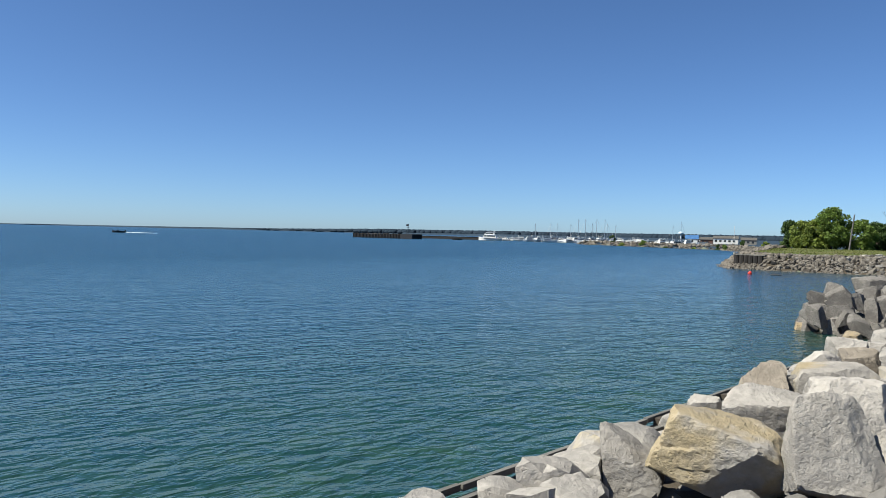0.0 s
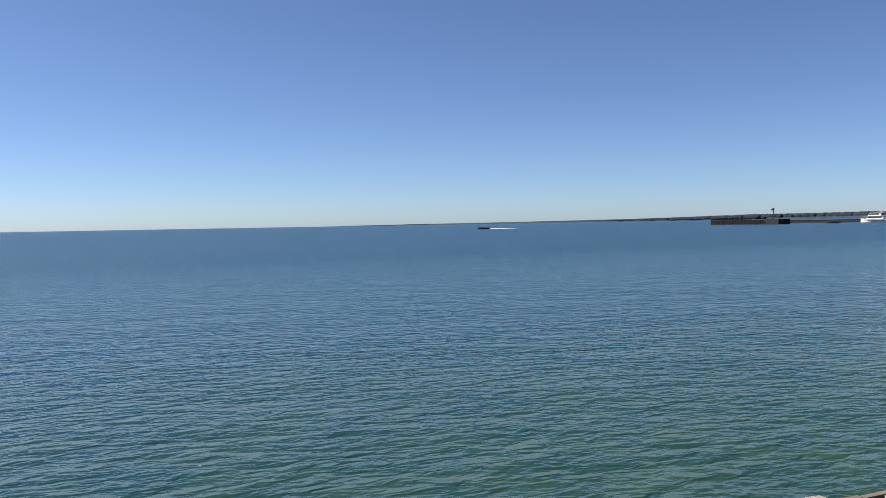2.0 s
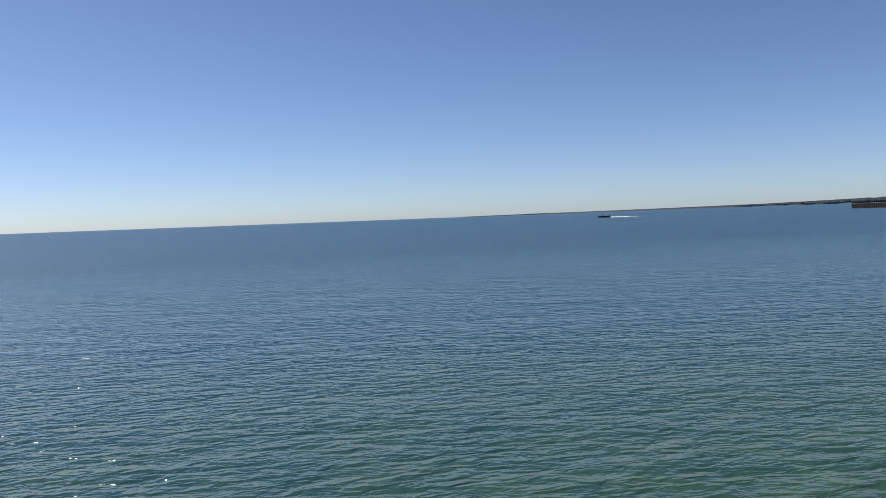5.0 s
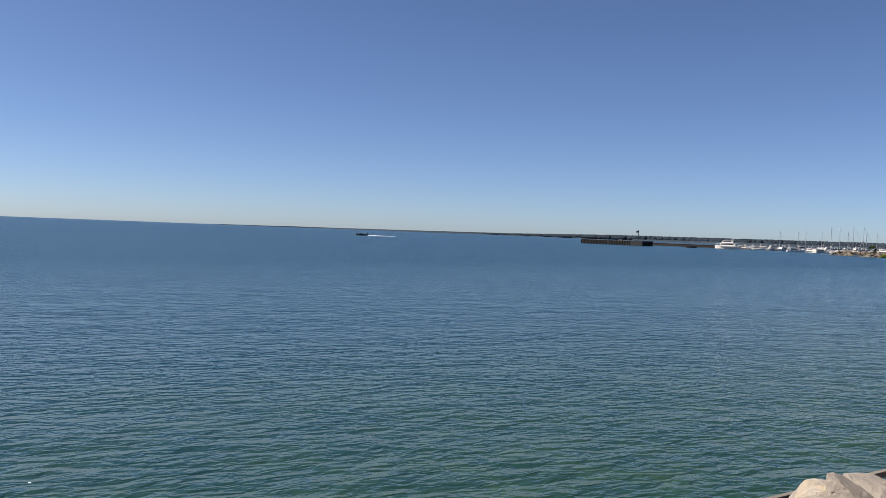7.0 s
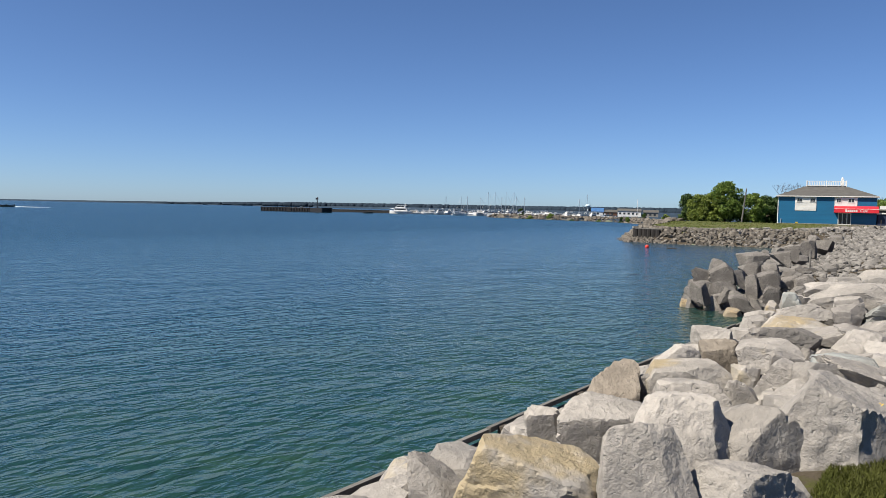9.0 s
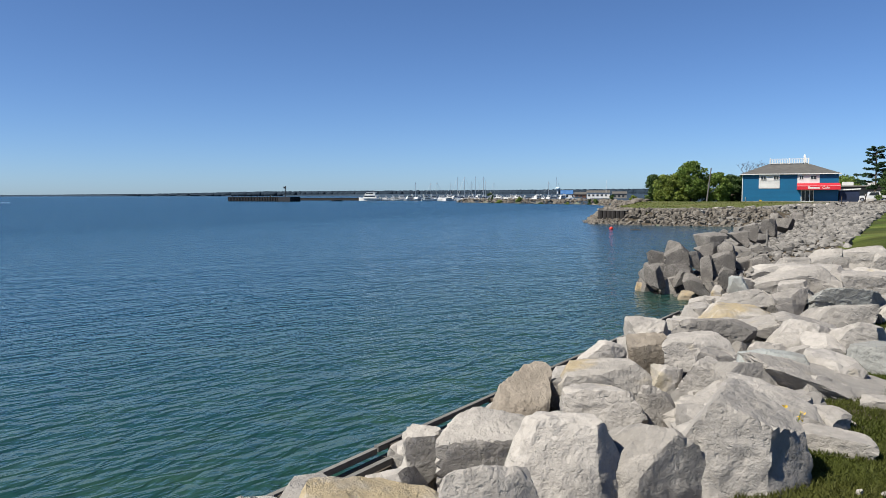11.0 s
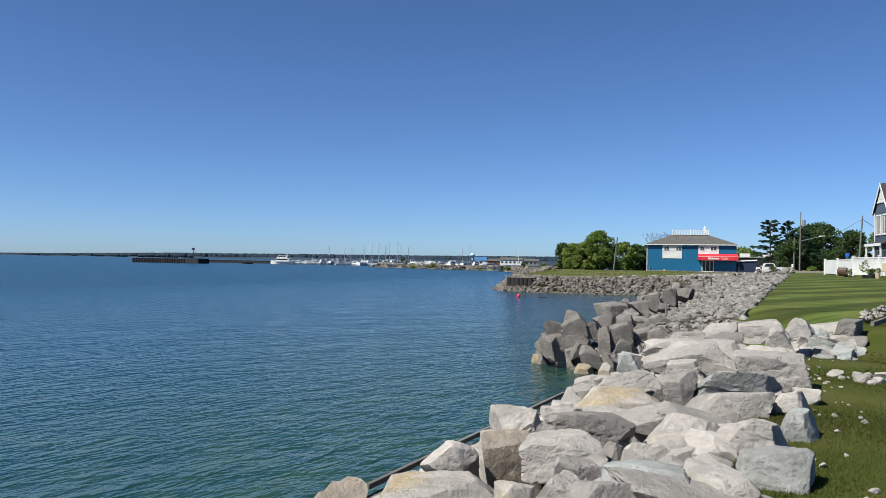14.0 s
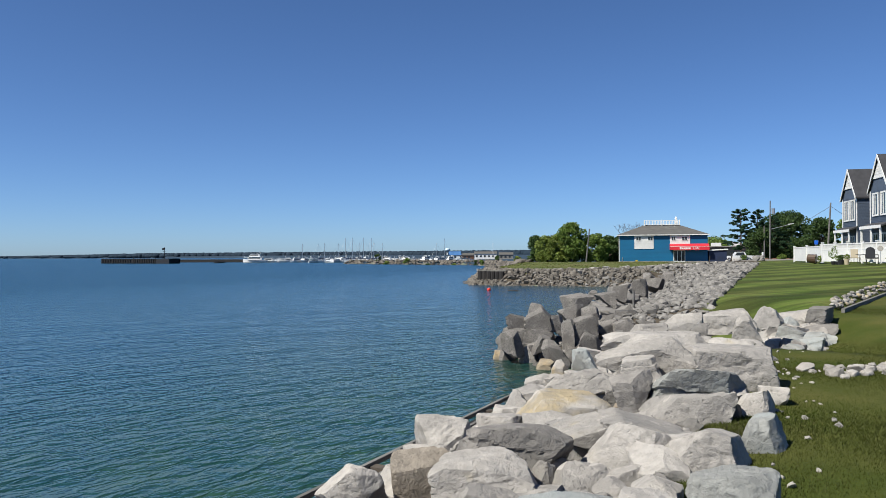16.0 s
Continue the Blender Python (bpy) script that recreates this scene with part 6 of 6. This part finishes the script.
def hull_rings(L, w, h, n=9):
    rings = []
    for k in range(n):
        t = k / (n - 1)
        hw = w / 2 * min(1, 0.82 + 0.4 * t) * (1 - max(0, (t - 0.55) / 0.45) ** 2 * 0.97)
        zt = h * (0.85 + 0.3 * t * t)
        rings.append([(t * L - L / 2, -hw, zt), (t * L - L / 2, -hw * 0.8, 0.1), (t * L - L / 2, 0, -0.3 + 0.25 * t), (t * L - L / 2, hw * 0.8, 0.1), (t * L - L / 2, hw, zt)])
    return rings


def cruiser(L, h, label, decks=1):
    ob = thing("motor_yacht" if decks > 1 else "cabin_cruiser", label, "motor boat", "marina boats")
    w = L * 0.31
    part("hull", Build().loft(hull_rings(L, w, h)), GEL, ob)
    part("stripe", Build().loft([[(x, y * 1.01, z * 0.72) for x, y, z in (r[0], r[4])] + [(x, y * 1.01, z * 0.6) for x, y, z in (r[4], r[0])] for r in hull_rings(L, w, h)[:7]]), NAVY, ob)
    z = h * 0.9
    for k in range(decks):
        s = 1 - 0.3 * k
        x0, x1, hh = -0.30 * L * s, 0.22 * L * s, 0.115 * L
        part("cabin", Build().prism([(x0, -w * 0.36 * s, z), (x1 + 0.1 * L, -w * 0.36 * s, z), (x1, -w * 0.36 * s, z + hh), (x0, -w * 0.36 * s, z + hh)], (0, w * 0.72 * s, 0)), GEL, ob)
        part("windows", Build().prism([(x0 + 0.06 * L, -w * 0.365 * s, z + hh * 0.4), (x1 + 0.04 * L, -w * 0.365 * s, z + hh * 0.4), (x1 - 0.0 * L, -w * 0.365 * s, z + hh * 0.8), (x0 + 0.06 * L, -w * 0.365 * s, z + hh * 0.8)], (0, w * 0.73 * s, 0)), DARKGLASS, ob)
        part("cabin_top", Build().box(((x0 + x1) / 2 - 0.04 * L, 0, z + hh + 0.06), ((x1 - x0) * 1.2, w * 0.8 * s, 0.1)), GEL, ob)
        z += hh + 0.1
    part("arch", Build().tube((-0.18 * L, -w * 0.3, z), (-0.2 * L, -w * 0.26, z + 0.08 * L), 0.07, 0.07, 6).tube((-0.18 * L, w * 0.3, z), (-0.2 * L, w * 0.26, z + 0.08 * L), 0.07, 0.07, 6).box((-0.2 * L, 0, z + 0.085 * L), (0.3, w * 0.6, 0.12)), GEL, ob)
    part("bow_rail", Build().tube((0.1 * L, -w * 0.42, h * 1.5), (0.47 * L, -0.1, h * 1.7), 0.03, 0.03, 5).tube((0.1 * L, w * 0.42, h * 1.5), (0.47 * L, 0.1, h * 1.7), 0.03, 0.03, 5), STEEL, ob)
    return ob


def sloop(L, mast, label):
    ob = thing("sailboat", label, "sailboat", "marina boats")
    w = L * 0.28
    part("hull", Build().loft(hull_rings(L, w, 1.0)), GEL, ob)
    part("cabin", Build().prism([(-0.15 * L, -w * 0.26, 0.95), (0.25 * L, -w * 0.2, 1.05), (0.2 * L, -w * 0.2, 1.4), (-0.15 * L, -w * 0.26, 1.5)], (0, w * 0.5, 0)), GEL, ob)
    part("mast", Build().tube((0.08 * L, 0, 1.2), (0.08 * L, 0, mast), 0.12, 0.07, 6), STEEL, ob)
    part("boom", Build().tube((0.08 * L, 0, 2.0), (-0.35 * L, 0, 2.1), 0.2, 0.14, 6), NAVY, ob, "boom with furled navy sail cover")
    part("stays", Build().tube((0.08 * L, 0, mast - 0.2), (0.48 * L, 0, 1.3), 0.025, 0.025, 4).tube((0.08 * L, 0, mast - 0.2), (-0.48 * L, 0, 1.0), 0.025, 0.025, 4), STEEL, ob)
    part("spreader", Build().box((0.08 * L, 0, mast * 0.6), (0.08, w * 0.5, 0.06)), STEEL, ob)
    return ob


EYE = (3.7, 3.8)


def bearing(az, dist):
    """A place by its direction, degrees to the right of +y, and distance."""
    return EYE[0] + dist * math.sin(radians(az)), EYE[1] + dist * math.cos(radians(az))


yacht = cruiser(13.0, 1.7, "large white motor yacht moored at the marina's mouth", 2)
yacht.matrix_world = pose(*bearing(3.0, 432), 0, 0, 0, 162)
boat_a = cruiser(8.5, 1.1, "white cabin cruiser moored at the marina")
boat_b = cruiser(6.5, 0.9, "small white cabin cruiser moored at the marina")
boat_c = cruiser(7.4, 1.0, "white flybridge cruiser moored at the marina", 2)
boat_a.matrix_world, boat_b.matrix_world, boat_c.matrix_world = (pose(*bearing(az, d), 0, 0, 0, r) for az, d, r in ((3.95, 436, 150), (4.9, 436, 170), (5.9, 432, 200)))
for k, az in enumerate((6.5, 7.2, 7.7, 8.3, 8.8, 9.3, 9.7, 10.2, 10.9, 11.3, 11.8, 12.5, 12.9, 13.5, 13.9, 14.6, 15.0, 15.4, 16.1, 16.6, 17.0)):
    rr = random.Random(k)
    src = (boat_a, boat_b, boat_c)[k % 3]
    copy_thing(src, pose(*bearing(az, rr.uniform(395, 440)), 0, 0, 0, rr.choice((20, 160, 190, 250, 300)) + rr.uniform(-15, 15)))
for k in range(26):
    rr = random.Random(70 + k)
    copy_thing((boat_b, boat_a, boat_c)[k % 3], pose(*bearing(4.4 + 14.2 * k / 26 + rr.uniform(-0.2, 0.2), rr.uniform(445, 500) - 3 * k), 0, 0, 0, rr.uniform(0, 360)))
ship = sloop(9.0, 10.2, "white sailboat with bare mast moored at the marina")
ship.matrix_world = pose(*bearing(8.0, 420), 0, 0, 0, 200)
tall = sloop(10.5, 12.6, "long white sailboat with tall bare mast at the marina")
tall.matrix_world = pose(*bearing(10.05, 405), 0, 0, 0, 190)
for az, d, big in ((7.55, 430, 0), (9.55, 410, 1), (10.5, 405, 0), (10.85, 400, 1), (11.45, 400, 1), (11.6, 405, 0), (6.4, 440, 0), (12.2, 420, 0), (16.2, 420, 0), (16.75, 425, 1), (9.0, 430, 0)):
    copy_thing(tall if big else ship, pose(*bearing(az, d), 0, 0, 0, 150 + (az * 37) % 80))
dinghy = part("dark_skiff", Build().loft(hull_rings(5.5, 1.8, 0.9)), BLACK)
dinghy.matrix_world = pose(*bearing(0.55, 405), 0, 0, 0, 175)
tagged(dinghy, "small dark skiff lying off the inner breakwater", "skiff")

speed = thing("speedboat", "dark speedboat running across the bay", "speedboat")
speed.matrix_world = pose(-150.0, 360.0, 0.05, 0, 0, 195)
part("hull", Build().loft(hull_rings(5.6, 2.1, 0.8)), BLACK, speed)
part("windshield", Build().prism([(-0.2, -0.8, 0.8), (0.6, -0.8, 0.8), (0.2, -0.7, 1.35), (-0.1, -0.7, 1.35)], (0, 1.6, 0)), DARKGLASS, speed)
part("outboard", Build().box((-2.9, 0, 0.7), (0.5, 0.5, 1.0)), BLACK, speed)
wake = Build()
_rw = random.Random(9)
for k in range(70):
    t = _rw.random() ** 1.4
    v, f = rock_shape(np.random.default_rng(k % 6), 1)
    wake.add((v * (_rw.uniform(0.3, 0.9), 0.3, 0.22 * (1 - t) + 0.04) + (-3.2 - 13 * t, _rw.uniform(-1, 1) * (0.6 + 1.6 * t), 0.02)).tolist(), f)
part("wake", wake, FOAM, speed, "white foam wake")

# ---- marina buildings and far shore ----
def marina_house(az, dist, w, d, h, roof_mat, wall_mat, label, rise=1.4):
    x, y = bearing(az, dist)
    ob = thing("marina_building", label, "building", "marina buildings")
    ob.matrix_world = pose(x, y, 0.9, 0, 0, -az)
    part("wall", Build().box((0, d / 2, h / 2), (w, d, h)), wall_mat, ob)
    part("roof", Build().prism([(-w / 2 - 0.3, -0.3, h), (w / 2 + 0.3, -0.3, h), (w / 2 + 0.3, d / 2, h + rise), (-w / 2 - 0.3, d / 2, h + rise)], (0, 0, 0.2)).prism([(-w / 2 - 0.3, d / 2, h + rise), (w / 2 + 0.3, d / 2, h + rise), (w / 2 + 0.3, d + 0.3, h), (-w / 2 - 0.3, d + 0.3, h)], (0, 0, 0.2)), roof_mat, ob)
    for k in range(int(w / 2.4)):
        part("window", Build().box((-w / 2 + 1.3 + 2.4 * k, -0.03, h * 0.6), (1.2, 0.06, 1.1)), DARKGLASS, ob)
    return ob


BLUE_ROOF = paint("blue_metal_roof", (0.06, 0.14, 0.30))
marina_house(17.45, 470, 7, 7, 2.6, BLUE_ROOF, WHITE, "small white marina office with bright blue roof", 2.2)
marina_house(18.3, 470, 9, 8, 2.4, ROOF, BRICK, "low brick marina building with grey roof")
marina_house(19.7, 460, 13, 8, 3.2, ROOF, WHITE, "long white marina clubhouse with windows")
marina_house(21.2, 455, 8, 8, 2.6, ROOF, CONCRETE, "grey marina storage shed beside the clubhouse")
tower = thing("water_tower", "pale blue water tower far behind the marina", "water tower")
tower.location = (*bearing(16.9, 1500), 0)
part("stem", Build().tube((0, 0, 0), (0, 0, 13), 1.6, 1.4, 12), WHITE, tower)
part("tank", Build().add((_v * (5.0, 5.0, 3.4) + (0, 0, 15)).tolist(), _f), paint("tower_blue", (0.5, 0.62, 0.68)), tower, smooth=True)
flag = thing("flagpole", "tall white flagpole at the marina", "flagpole")
flag.location = (*bearing(20.25, 455), 0.9)
part("pole", Build().tube((0, 0, 0), (0, 0, 10.5), 0.14, 0.08), WHITE, flag)
part("base", Build().tube((0, 0, 0), (0, 0, 0.4), 0.5, 0.3), CONCRETE, flag)
for k, (az, d, h, w) in enumerate(((11.8, 312, 3.0, 3.4), (12.4, 300, 1.6, 3.6), (13.9, 292, 1.7, 3.6), (15.5, 275, 1.3, 2.6), (17.4, 262, 1.4, 2.8), (19.4, 250, 2.0, 2.4), (20.6, 240, 2.0, 2.8), (22.0, 225, 1.8, 2.4), (23.3, 205, 2.4, 2.6), (19.0, 255, 2.4, 1.8))):
    x, y = bearing(az, d)
    tree(x, y, h, w, 400 + k, (LEAF_DARK, LEAF_LIGHT, LEAF)[k % 3], "low green shrub on the marina spit", 700, 0.22, 0.02, 8)

far = Build()
_r = random.Random(12)
LINE = [(-33, 4200, 1.0), (-28.9, 4000, 2.5), (-20, 3800, 5.0), (-12, 3300, 8.0), (-5, 2600, 12.5), (2, 2200, 12.5), (10, 1800, 11.5), (18, 1500, 11.0), (28, 1200, 10.0), (45, 900, 10.0), (70, 900, 12.0), (100, 900, 12.0)]
for (a0, r0, h0), (a1, r1, h1) in zip(LINE, LINE[1:]):
    n = int(abs(a1 - a0) * 60)
    for k in range(n):
        t = (k + _r.random()) / n
        az, rad, h = a0 + t * (a1 - a0), r0 + t * (r1 - r0), h0 + t * (h1 - h0)
        x, y = bearing(az, rad * _r.uniform(0.99, 1.08))
        v, f = ico(2)
        hh = h * _r.uniform(0.95, 1.25) + 3
        ww = rad * 0.004 * _r.uniform(0.6, 1.6)
        far.add((v * (ww, ww, hh / 2) + (x, y, hh / 2 - 2.2)).tolist(), f)
# haze on the woods comes only from their bluish colour
woods = part("far_woods", far, HAZED_TREES)
tagged(woods, "distant wooded shoreline, tinted blue for haze, along the horizon", "woods", kind="stuff")
